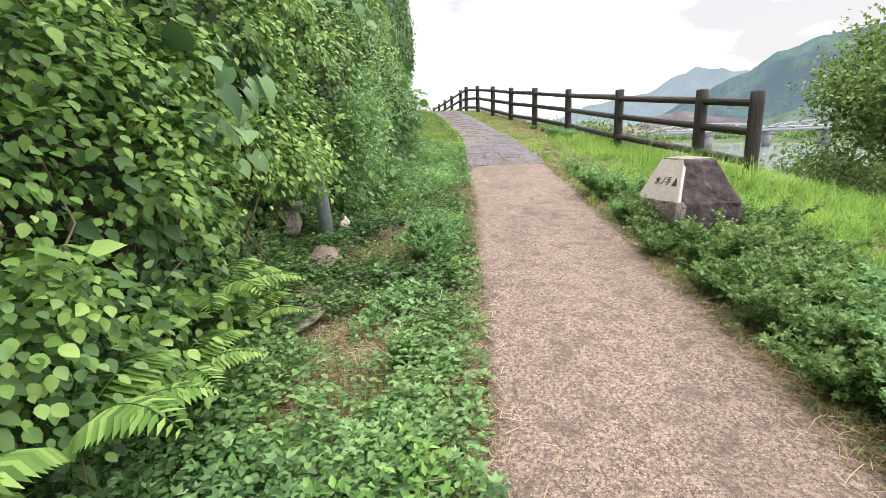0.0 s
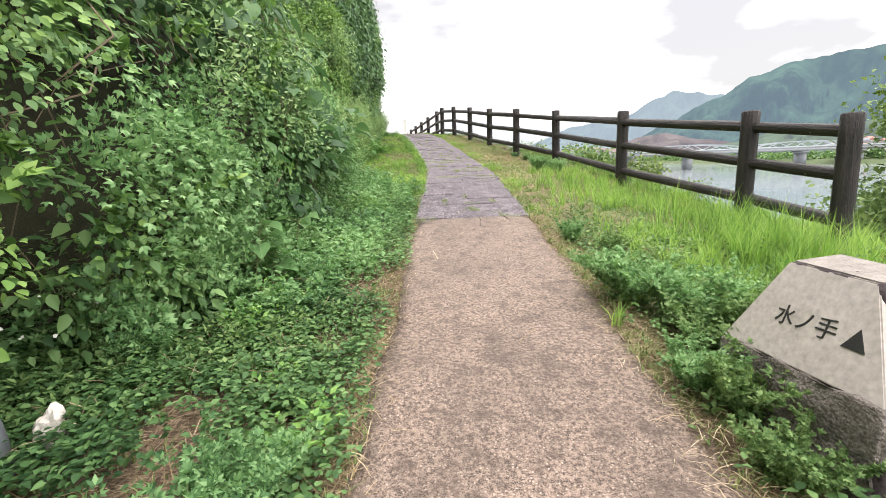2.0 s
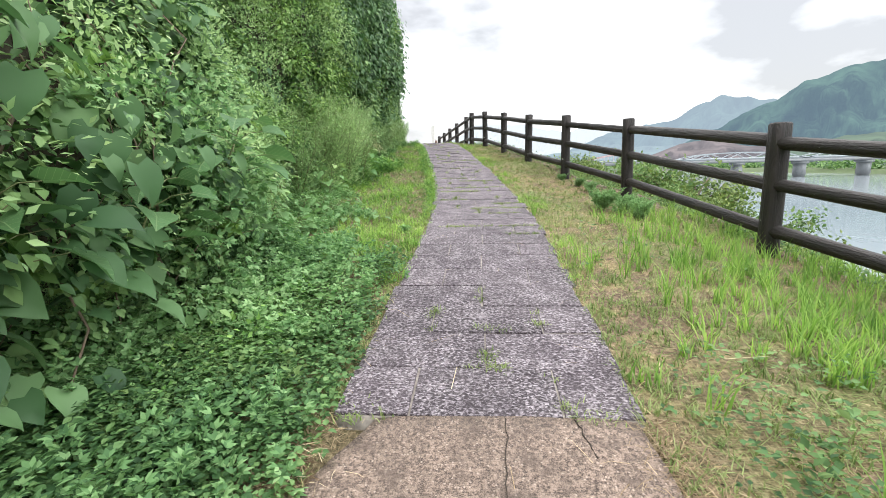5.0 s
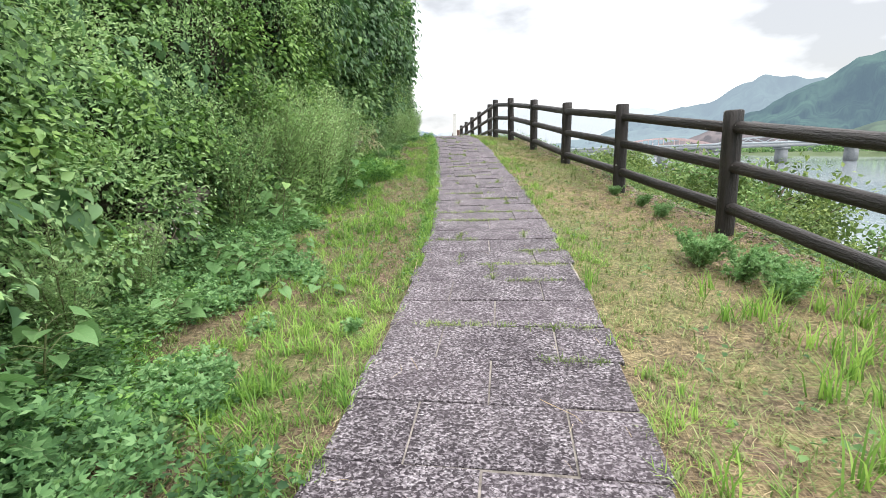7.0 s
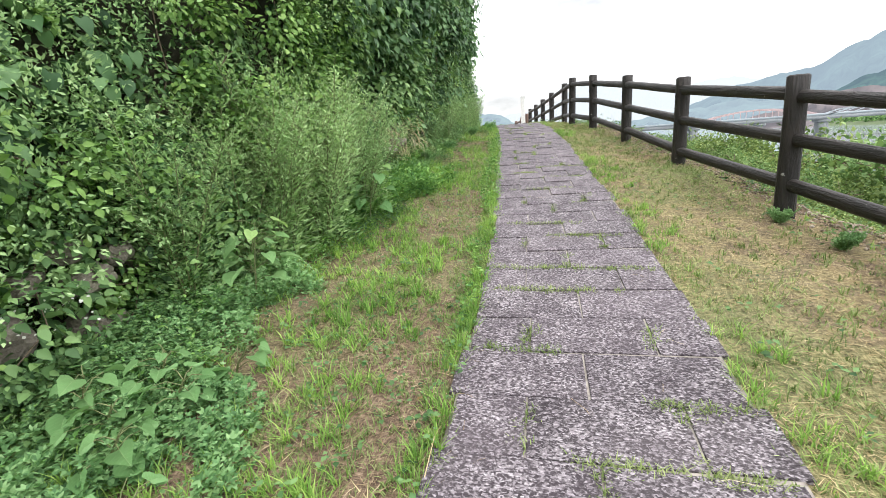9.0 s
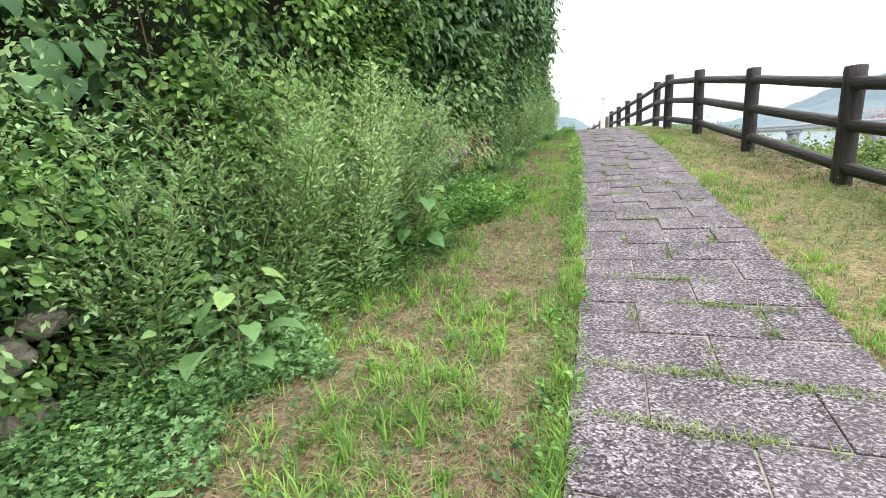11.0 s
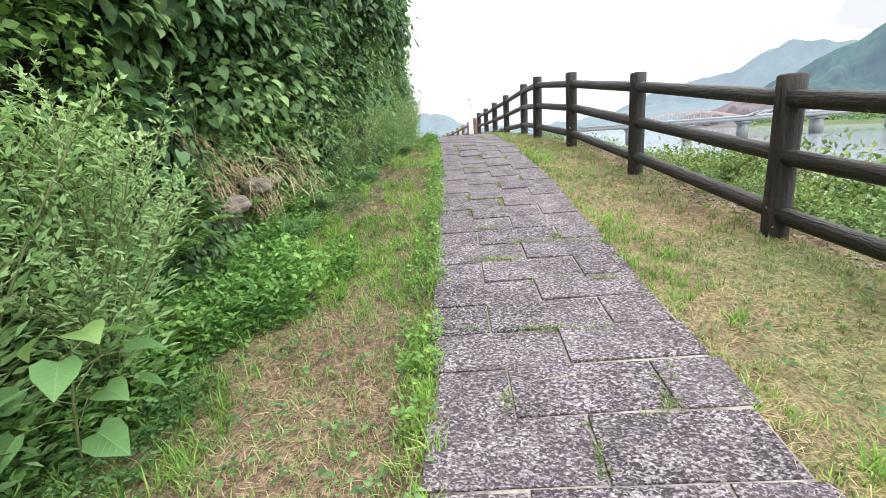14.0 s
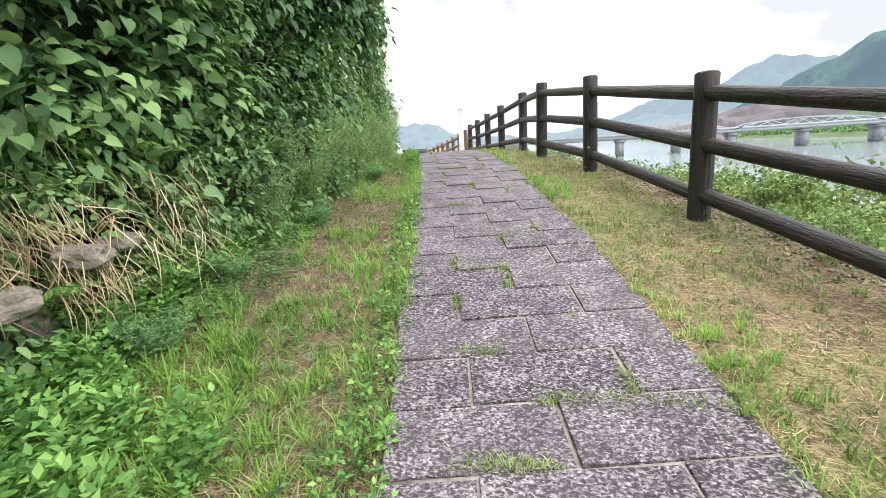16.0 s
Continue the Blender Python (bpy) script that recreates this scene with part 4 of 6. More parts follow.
def face_x(y, h):
    y, h = np.asarray(y, float), np.asarray(h, float)
    at = [np.interp(y, FACE_Y, row) for row in FACE_X]
    x = at[0]
    for a, b, low, high in zip(FACE_H, FACE_H[1:], at, at[1:]):
        x = np.where(h > a, low + (high - low) * np.clip((h - a) / (b - a), 0, 1), x)
    return x + np.interp(y, [13, 17], [0.2, 0.14]) * swell(y, h) - 0.06


def clumps(n, y0, y1, h0, h1, keep, spread, per, size, shape, out=0.0, hang=0.7, wide=1.0, deep=0.22):
    """Domed sprays of leaves over the face of the bank. keep: chance of a spray by y and height."""
    y, h = rng.uniform(y0, y1, n), rng.uniform(h0, h1, n)
    ok = (rng.random(n) < keep(y, h)) & (h < bank_high(y) + 0.9 + 0.35 * field(y, 0 * y, 0.6, 33)) & (swell(y, h) > -0.85 + 0.2 * rng.normal(size=n))
    y, h = y[ok], h[ok]
    x = face_x(y, h) + 0.6 * out + rng.uniform(-deep, 0.1, len(y))
    c = np.stack([x, y, path_z(y) + h], -1)
    k = np.repeat(np.arange(len(c)), per)
    big = rng.uniform(0.6, 1.5, len(c))[k, None]
    way = unit(rng.normal(0, 1, (len(k), 3)) + (0.55, -0.1, 0.35))
    at = c[k] + way * spread * big * rng.uniform(0.5, 1.75, (len(k), 1)) * (0.85, 1.1, 0.9)
    lean = rng.normal(0, 0.35, (len(c), 3))
    tip = 0.8 * way + lean[k] + rng.normal(0, 0.35, at.shape) + (0.2, -0.1, -hang)
    up = way + rng.normal(0, 0.28, at.shape) + (0.35, -0.2, 0.8)
    at[:, 2] = np.maximum(at[:, 2], ground_z(at[:, 0], at[:, 1]) + 0.02)
    free = ~((at[:, 0] > -0.72) & (at[:, 1] > 1.75) & (at[:, 1] < 3.6) & (at[:, 2] < 1.08))
    at, tip, up = at[free], tip[free], up[free]
    return leaf_arrays(shape, at, tip, up, rng.uniform(*size, len(at)), wide)


def zone(*pairs):
    ys, ks = zip(*pairs)
    return lambda y: np.interp(y, ys, ks)


z_bright, z_mid, z_heart = zone((-4, 0.4), (3, 0.4), (4.5, 0.22), (7, 0.3), (8.5, 0.6), (14, 0.6), (16, 0.2), (24, 0.2)), zone((-4, 0.6), (24, 0.7)), zone((-4, 0.3), (3, 0.4), (5, 0.75), (8, 0.6), (9, 0.3), (14, 0.25), (16, 0.5), (24, 0.45))
bright = joined(
    clumps(1250, -3, 24, 0.15, 3.4, lambda y, h: z_bright(y) * (field(y, h, 0.6, 51) > 0.0), 0.12, 100, (0.026, 0.055), "oval", out=0.12, wide=1.25),
    clumps(190, -0.6, 3.6, 0.55, 2.3, lambda y, h: 0.75 * (field(y, h, 0.9, 55) > -0.4), 0.14, 110, (0.026, 0.05), "oval", out=0.2, wide=1.25),
    clumps(520, 8, 15, 0.8, 3.6, lambda y, h: 0.85 * (field(y, h, 0.8, 57) > 0.05), 0.15, 62, (0.04, 0.07), "oval", out=0.28, wide=1.25, deep=0.05),
    clumps(420, -3, 24, 3.0, 5.2, lambda y, h: 0.5 + 0 * y, 0.22, 60, (0.06, 0.09), "oval", out=0.02, wide=1.1),
)
pc = np.array((-0.55, 2.75, 1.27)) + rng.normal(0, 1, (9, 3)) * (0.1, 0.16, 0.11)
pk = np.repeat(np.arange(9), 60)
pa = pc[pk] + rng.normal(0, 0.085, (540, 3))
bright = joined(bright, leaf_arrays("oval", pa, rng.normal(0, 0.6, pa.shape) + (0.5, -0.2, -0.6), rng.normal(0, 0.45, pa.shape) + (0.6, -0.25, 1.0), rng.uniform(0.035, 0.055, 540), 1.25))
stuff("bank_vines", *bright, M_LEAF_BRIGHT, "bright yellow-green small-leaved vines over the bank", "vines")
mid_green = joined(
    clumps(2150, -3, 24.5, 0.0, 5.0, lambda y, h: z_mid(y) * (field(y, h, 0.9, 59) > -0.45), 0.15, 48, (0.05, 0.1), "ovate", wide=1.15),
    clumps(700, -3, 24.5, 0.0, 2.0, lambda y, h: 0.7 + 0 * y, 0.12, 60, (0.03, 0.05), "oval", out=0.12, wide=1.1),
    clumps(1000, 8, 15.5, 0.3, 3.6, lambda y, h: 0.9 * (field(y, h, 0.7, 58) > -0.2), 0.16, 60, (0.04, 0.085), "ovate", out=0.14, wide=1.3, deep=0.1),
    clumps(220, 15, 18, 0.9, 2.8, lambda y, h: 0.7 * (field(y, h, 0.8, 86) > -0.3), 0.2, 24, (0.07, 0.12), "heart", out=0.15, hang=0.8, deep=0.08),
    clumps(380, 15, 24.2, 0.0, 5.2, lambda y, h: 0.9 + 0 * y, 0.2, 70, (0.05, 0.085), "ovate", out=0.08),
)
stuff("bank_vines", *mid_green, M_LEAF_MID, "mid-green leafy creepers and brambles covering the bank", "vines")
dark_green = joined(
    clumps(1600, -3, 24.5, 0.4, 5.2, lambda y, h: z_heart(y) * np.interp(h, [0, 1, 2], [0.3, 0.8, 1]) * 1.6 * (field(y, h, 0.45, 53) > 0), 0.22, 24, (0.08, 0.14), "heart", hang=1.0, deep=0.3),
    clumps(300, 3.2, 8.6, 0.25, 2.6, lambda y, h: 0.4 * (field(y, h, 0.8, 54) > -0.1), 0.2, 12, (0.06, 0.18), "heart", out=0.14, hang=0.9, deep=0.1),
    clumps(900, 14.5, 23, 1.9, 5.4, lambda y, h: 0.8 + 0 * y, 0.28, 40, (0.09, 0.13), "heart", hang=1.1, deep=0.3),
)
stuff("bank_vines", *dark_green, M_LEAF_DARK, "dark broad-leaved climbing vine hanging over the bank", "vines")

feather = joined(
    clumps(260, 3.6, 8.6, 0.15, 1.3, lambda y, h: 0.8 * (field(y, h, 0.8, 85) > -0.3), 0.17, 64, (0.028, 0.055), "lobed", out=0.2, hang=-0.2, wide=1.1, deep=0.05),
    clumps(120, 9.0, 12.0, 0.15, 1.0, lambda y, h: 0.7 * (field(y, h, 0.8, 85) > -0.1), 0.16, 56, (0.026, 0.048), "lobed", out=0.2, hang=-0.2, wide=1.1, deep=0.05),
)
stuff("bank_weeds", *feather, M_FEATHER, "soft blue-green feathery weeds at the foot of the bank", "weeds")
pale_green = joined(
    clumps(420, 8.8, 14.5, 0.5, 3.2, lambda y, h: 0.9 * (field(y, h, 0.7, 60) > -0.1), 0.17, 70, (0.025, 0.055), "narrow", out=0.3, wide=2.0, hang=-0.2, deep=0.08),
    clumps(160, 3.5, 8.5, 0.6, 2.4, lambda y, h: 0.7 * (field(y, h, 0.7, 60) > 0.1), 0.15, 60, (0.03, 0.06), "narrow", out=0.22, wide=2.0, hang=0.1, deep=0.08),
)
stuff("bank_weeds", *pale_green, M_MUGWORT, "pale grey-green feathery weeds growing out of the bank", "weeds")

sprays = []
for i in range(420):
    y0, h0 = rng.uniform(-1, 23), rng.uniform(0.5, 4.8)
    if h0 > float(bank_high(y0)) + 0.6:
        continue
    reach = rng.uniform(0.15, 0.42)
    d = np.array((rng.uniform(0.3, 1.0), rng.normal(0, 0.6), rng.uniform(-0.2, 0.9))) * reach
    p0 = np.array((float(face_x(y0, h0)) + 0.05, y0, float(path_z(y0)) + h0))
    t = np.linspace(0.1, 1, 11)[:, None]
    at = p0 + d * t - np.array((0, 0, 0.25 * reach)) * t**2
    sprays.append(leaf_arrays("ovate", np.repeat(at, 2, 0), rng.normal(0, 0.5, (22, 3)) + unit(d) * 0.4, rng.normal(0, 0.3, (22, 3)) + (0.4, -0.2, 1), rng.uniform(0.045, 0.085, 22), 1.2))
stuff("bank_vines", *joined(*sprays), M_LEAF_BRIGHT, "light green shoots reaching out of the bank growth", "vines")

# bare and dry vine stems
stems = []
for i in range(190):
    y, h = rng.uniform(-2, 22) if i < 170 else rng.uniform(0, 8), rng.uniform(0.6, 4.2)
    pts = []
    for j in range(6):
        pts.append((float(face_x(y, h)) + 0.06 + 0.06 * rng.normal(), y, float(path_z(y)) + h))
        y, h = y + rng.normal(0, 0.16), max(0.05, h - rng.uniform(0.05, 0.4))
    r = rng.uniform(0.003, 0.01)
    stems.append(tube(pts, np.linspace(r, r * 0.5, 6)))
stuff("vine_stems", *joined(*stems), M_BARK, "thin brown woody vine stems in the bank foliage", "vines")


# ---- plants at the foot of the bank and on the verges ----
def feathery(name, tall, stems_n, spread, label, category, group, seed, material=M_LEAF_GREY, leaf=(0.03, 0.06), branches=16, shape="narrow", wide=1.3):
    """An upright weed: several stems with short side shoots full of narrow leaves."""
    r = np.random.default_rng(seed)
    root = new(name)
    tagged(root, label, category, group)
    st, at, tips = [], [], []
    for s in range(stems_n):
        a, lean = r.uniform(0, 2 * math.pi), spread * (0.25 + 0.75 * r.random())
        hgt = tall * r.uniform(0.65, 1.0)
        t = np.linspace(0, 1, 7)[:, None]
        way = np.array((math.cos(a), math.sin(a), 0))
        line = way * lean * t**1.4 + np.array((0, 0, hgt)) * t + way * 0.03
        st.append(tube(line, np.linspace(0.007, 0.0025, 7) * (0.5 + 0.5 * tall), 4))
        for b in range(branches):
            k = r.uniform(0.12, 1.0)
            p = way * (lean * k**1.4 + 0.03) + np.array((0, 0, hgt * k))
            w = r.uniform(0, 2 * math.pi)
            d = np.array((math.cos(w), math.sin(w), r.uniform(0.35, 1.1)))
            long = tall * 0.27 * (1.15 - k) * r.uniform(0.6, 1.2) + 0.05
            m = int(8 + 20 * (1.1 - k))
            u = r.random((m, 1))
            at.append(p + d * long * u + r.normal(0, 0.012, (m, 3)))
            tips.append(unit(d)[None] * 0.7 + r.normal(0, 0.55, (m, 3)) + (0, 0, 0.3))
        m = 70
        u = r.uniform(0.45, 1.04, (m, 1))
        at.append(way * (lean * u**1.4 + 0.03) + np.array((0, 0, hgt)) * u)
        tips.append(r.normal(0, 0.7, (m, 3)) + (0, 0, 0.6))
    at, tips = np.concatenate(at), np.concatenate(tips)
    tagged(child("stem", np_mesh("stem", *joined(*st), M_STEM), root), kind="stuff")
    child("foliage", np_mesh("foliage", *leaf_arrays(shape, at, tips, r.normal(0, 0.5, at.shape) + (0, 0, 1), r.uniform(*leaf, len(at)), wide), material), root)
    return root


def spires(name, tall, stems_n, spread, label, category, group, seed, material):
    """A tall weed of upright leafy spires, each with small flowering side shoots towards its top."""
    r = np.random.default_rng(seed)
    root = new(name)
    tagged(root, label, category, group)
    st, at, tips, size = [], [], [], []
    for s in range(stems_n):
        a, lean = r.uniform(0, 2 * math.pi), spread * r.uniform(0.2, 1.0)
        hgt = tall * r.uniform(0.55, 1.0)
        way = np.array((math.cos(a), math.sin(a), 0))
        t = np.linspace(0, 1, 7)[:, None]
        st.append(tube(way * (lean * t**1.5 + 0.02) + np.array((0, 0, hgt)) * t, np.linspace(0.006, 0.002, 7), 4))
        n = 170
        k = np.sort(r.uniform(0.06, 1.0, n))[:, None]
        w = np.arange(n)[:, None] * 2.4 + r.normal(0, 0.4, (n, 1))
        out = np.concatenate([np.cos(w), np.sin(w), 0 * w], 1)
        reach = (0.02 + 0.24 * (1.05 - k)) * r.random((n, 1))
        at.append(way * (lean * k**1.5 + 0.02) + np.array((0, 0, hgt)) * k + out * reach)
        tips.append(out + r.normal(0, 0.3, (n, 3)) + (0, 0, 0.55))
        size.append(0.036 + 0.04 * (1.05 - k[:, 0]) * r.uniform(0.6, 1.2, n))
        for b in range(12):
            kb, wb = r.uniform(0.4, 1.0), r.uniform(0, 2 * math.pi)
            p = way * (lean * kb**1.5 + 0.02) + np.array((0, 0, hgt * kb))
            d = np.array((math.cos(wb), math.sin(wb), 0.95)) * (0.3 * (1.2 - kb) + 0.04)
            st.append(tube([p, p + d], (0.0022, 0.001), 3))
            u = r.uniform(0.1, 1.05, (16, 1))
            at.append(p + d * u)
            tips.append(unit(d)[None] + r.normal(0, 0.6, (16, 3)))
            size.append(r.uniform(0.018, 0.033, 16))
    at, tips, size = np.concatenate(at), np.concatenate(tips), np.concatenate(size)
    up = r.normal(0, 0.35, at.shape) + (0.15, -0.3, 1)
    small = size < 0.034
    tagged(child("stem", np_mesh("stem", *joined(*st), M_STEM), root), kind="stuff")
    child("foliage", np_mesh("foliage", *leaf_arrays("narrow", at[~small], tips[~small], up[~small], size[~small], 1.5), material), root)
    child("inflorescence", np_mesh("inflorescence", *leaf_arrays("narrow", at[small], tips[small], up[small], 1.2 * size[small], 1.5), M_SHOOT), root, label="pale budding shoot tips")
    tagged(root.children[-1], kind="stuff")
    return root


def set_out(kinds, places):
    """Places: x, y, size, kind. The first of each kind stands itself, the rest are copies."""
    used = {}
    for x, y, size, k in places:
        m = pose(x, y, float(ground_z(x, y)) - 0.015, 0, 0, hr.uniform(0, 360)) @ Matrix.Scale(size / used.get(k, 1.0), 4)
        if k in used:
            copy_thing(kinds[k], m)
        else:
            used[k] = size
            kinds[k].matrix_basis = m
    for k, ob in enumerate(kinds):
        if k not in used:
            for o in (*ob.children_recursive, ob):
                bpy.data.objects.remove(o)


TALL = "tall feathery grey-green wild mugwort at the bank foot"
mugwort = [spires("mugwort_shrub", 1.3, 12, 0.5, TALL, "weed", "mugworts at the bank foot", 60 + s, M_MUGWORT) for s in range(3)]
set_out(mugwort, [
    (-1.25, 12.75, 1.0, 0), (-1.1, 13.1, 1.15, 1), (-1.25, 13.6, 1.45, 2), (-1.1, 14.1, 1.05, 0), (-1.3, 14.4, 1.15, 1), (-1.35, 12.6, 1.3, 1), (-1.45, 13.0, 1.4, 0), (-1.4, 12.35, 1.15, 2),
    (-1.45, 11.75, 1.1, 1), (-1.7, 14.1, 1.5, 0), (-1.65, 13.2, 1.2, 1), (-1.4, 17.9, 0.6, 2), (-1.35, 18.6, 0.75, 1), (-1.4, 19.3, 0.8, 0), (-1.3, 20.0, 0.8, 2), (-1.35, 20.7, 0.75, 1), (-1.4, 21.5, 0.8, 0), (-1.5, 22.4, 0.8, 1),
    (-0.95, 7.6, 0.55, 2), (-0.8, 6.2, 0.5, 1), (-1.0, 9.3, 0.7, 0), (-1.2, 10.1, 0.6, 1), (-0.75, 6.9, 0.55, 0), (-0.75, 3.9, 0.4, 2), (-0.6, 0.2, 0.35, 0), (-0.7, 0.6, 0.35, 1)])

LOW = "low bushy soft green weed beside the path"
bushy = [feathery("bushy_weed", 0.38, 14, 0.36, LOW, "weed", "bushy weeds beside the path", 70 + s, M_FEATHER if s < 2 else M_LEAF_GREY, (0.02, 0.04), 8, "lobed", 1.15) for s in range(4)]
set_out(bushy, [
    (0.42, 2.5, 0.95, 0), (0.38, 2.75, 0.8, 1), (2.14, 4.25, 0.95, 0), (2.34, 4.0, 0.9, 1), (2.25, 3.75, 0.7, 2), (2.15, 5.6, 0.55, 1), (2.4, 5.3, 0.5, 2), (2.15, 3.3, 0.7, 3), (1.98, 2.55, 0.6, 2), (2.2, 2.25, 1.0, 3), (2.5, 2.0, 1.0, 2), (2.15, 1.5, 0.95, 3), (2.5, 1.35, 1.15, 0), (2.08, 1.0, 0.9, 2), (2.4, 0.85, 1.1, 1), (2.1, 0.55, 0.9, 0), (2.25, 1.2, 0.9, 2), (2.3, 1.75, 0.9, 3), (2.05, 1.9, 0.7, 2), (2.6, 0.4, 1.1, 3),
    (2.75, 2.3, 0.9, 3), (2.85, 1.6, 1.0, 2), (2.7, 0.7, 1.0, 3), (2.95, 10.9, 0.8, 1), (3.1, 10.6, 0.75, 0), (3.2, 10.2, 0.7, 1), (3.2, 12.6, 0.5, 1), (3.15, 13.2, 0.45, 0), (2.95, 13.8, 0.4, 1),
    (2.08, 2.95, 0.6, 2), (2.3, 2.62, 0.62, 3), (2.05, 3.45, 0.6, 1), (2.6, 2.6, 0.7, 2), (2.9, 2.9, 0.9, 3), (2.3, 4.75, 0.5, 2), (2.6, 4.3, 0.7, 1), (2.5, 3.75, 0.8, 3), (-0.35, 4.5, 0.7, 1), (-0.55, 4.2, 0.8, 0), (-0.25, 6.5, 0.75, 0), (-0.5, 6.8, 0.9, 1), (-0.4, 7.3, 0.85, 2), (-0.65, 7.7, 0.8, 3), (-0.15, 7.0, 0.6, 2), (-0.75, 5.6, 0.9, 1), (-0.55, 8.3, 0.6, 3), (-0.3, 6.0, 0.7, 2), (-0.45, 3.8, 0.6, 1),
    (-1.05, 10.9, 0.5, 0), (-1.15, 16.2, 0.6, 1), (-1.2, 17.0, 0.6, 0), (-1.15, 18.2, 0.6, 1), (-1.1, 20.0, 0.6, 0)])

light_me = np_mesh("leaf", *leaf_arrays("heart", np.zeros((1, 3)), np.array([[0, 1.0, 0]]), np.array([[0, 0, 1.0]]), 1.0), M_BROAD_LIGHT)
heart_me = np_mesh("leaf", *leaf_arrays("heart", np.zeros((1, 3)), np.array([[0, 1.0, 0]]), np.array([[0, 0, 1.0]]), 1.0), M_LEAF_BROAD)

yellow_me = np_mesh("leaf", *leaf_arrays("heart", np.zeros((1, 3)), np.array([[0, 1.0, 0]]), np.array([[0, 0, 1.0]]), 1.0), M_LEAF_YELLOW)


def broadleaf(x, y, z, tall, leaves, size, seed, lean=0.0, label="broad heart-leaved young plant with pale green leaves", top_leaf=None, leaf_me=heart_me):
    """A stem with large leaves on stalks, each leaf a piece of its own."""
    r = random.Random(seed)
    root = new("broadleaf_plant")
    root.location = (x, y, z)
    tagged(root, label, "plant", "broad-leaved plants at the bank foot")
    st = [tube([(0, 0, -0.03), (lean * 0.4, 0, tall * 0.5), (lean, 0, tall)], (0.008, 0.006, 0.003), 5)]
    for i in range(leaves):
        k = 0.25 + 0.75 * (i + 0.5) / leaves
        a = 2.4 * i + r.uniform(-0.4, 0.4)
        p = Vector((lean * k, 0, tall * k))
        reach = size * (1.5 - 0.9 * k) * r.uniform(0.7, 1.2)
        q = p + Vector((math.cos(a) * reach, math.sin(a) * reach, reach * 0.35))
        st.append(tube([p, (p + q) / 2 + Vector((0, 0, 0.02)), q], (0.003, 0.0025, 0.002), 4))
        s = size * r.uniform(0.5, 0.95) * (1.1 - 0.35 * k)
        child("leaf", top_leaf if top_leaf and i > leaves - 4 else leaf_me, root, Matrix.Translation(q) @ pose(0, 0, 0, 0, 0, math.degrees(a) - 90) @ pose(0, 0, 0, r.uniform(-38, 8), r.uniform(-30, 30), 0) @ Matrix.Diagonal((s * 1.15, s, s, 1)))
    child("stem", np_mesh("stem", *joined(*st), M_STEM), root)
    return root


for i, (x, y, dz, tall, n, size, lean) in enumerate([
    (-0.32, 4.8, 0, 0.46, 20, 0.17, 0.08), (-0.2, 5.3, 0, 0.44, 14, 0.16, 0.08), (-0.95, 4.7, 0.45, 0.5, 14, 0.19, 0.12), (-0.95, 5.3, 0.6, 0.5, 14, 0.2, 0.12), (-0.9, 6.2, 0.5, 0.5, 10, 0.2, 0.2), (-0.8, 6.9, 0.4, 0.5, 13, 0.2, 0.2), (-0.65, 7.5, 0.3, 0.45, 11, 0.18, 0.15), (-0.95, 7.6, 0.65, 0.5, 12, 0.22, 0.2), (-0.85, 8.1, 0.5, 0.5, 11, 0.2, 0.2), (-1.0, 5.9, 0.9, 0.4, 11, 0.19, 0.12),
    (-0.4, 8.3, 0, 0.5, 17, 0.16, 0.1), (-0.62, 8.8, 0, 0.42, 12, 0.15, 0.1), (-0.75, 9.7, 0, 0.22, 9, 0.13, 0.12), (-0.35, 10.2, 0, 0.14, 7, 0.12, 0.15), (-0.6, 10.4, 0, 0.2, 9, 0.13, 0.12), (-0.6, 10.75, 0, 0.2, 10, 0.13, 0.1), (-0.85, 10.9, 0, 0.26, 11, 0.13, 0.1), (-0.8, 10.55, 0, 0.2, 8, 0.12, 0.1), (-0.55, 11.1, 0, 0.16, 9, 0.13, 0.1), (-1.0, 10.6, 0, 0.3, 11, 0.14, 0.1), (0.1, 10.2, 0, 0.12, 5, 0.1, 0.05),
    (-1.05, 11.95, 0, 0.62, 13, 0.19, 0.1), (-1.3, 12.2, 0, 0.45, 10, 0.15, 0.12), (-0.96, 13.8, 0, 0.6, 14, 0.2, 0.14), (-1.4, 11.5, 0.5, 0.4, 8, 0.15, 0.15), (-1.6, 15.6, 1.4, 0.5, 14, 0.11, 0.2), (-1.6, 16.2, 1.35, 0.4, 12, 0.11, 0.2), (-1.2, 18.0, 0.2, 0.35, 8, 0.13, 0.1)]):
    x = x if not dz else float(face_x(y, dz)) + 0.06
    broadleaf(x, y, float(ground_z(x, y)) if not dz else float(path_z(y)) + dz, tall, n, size, 100 + i, lean, **(dict(label="tall broad-leaved plant with pale yellow top leaves", top_leaf=yellow_me) if y in (13.8, 11.95) else dict(label="dark broad-leaved vine shoot on the bank") if dz else {}), leaf_me=heart_me if dz else light_me)


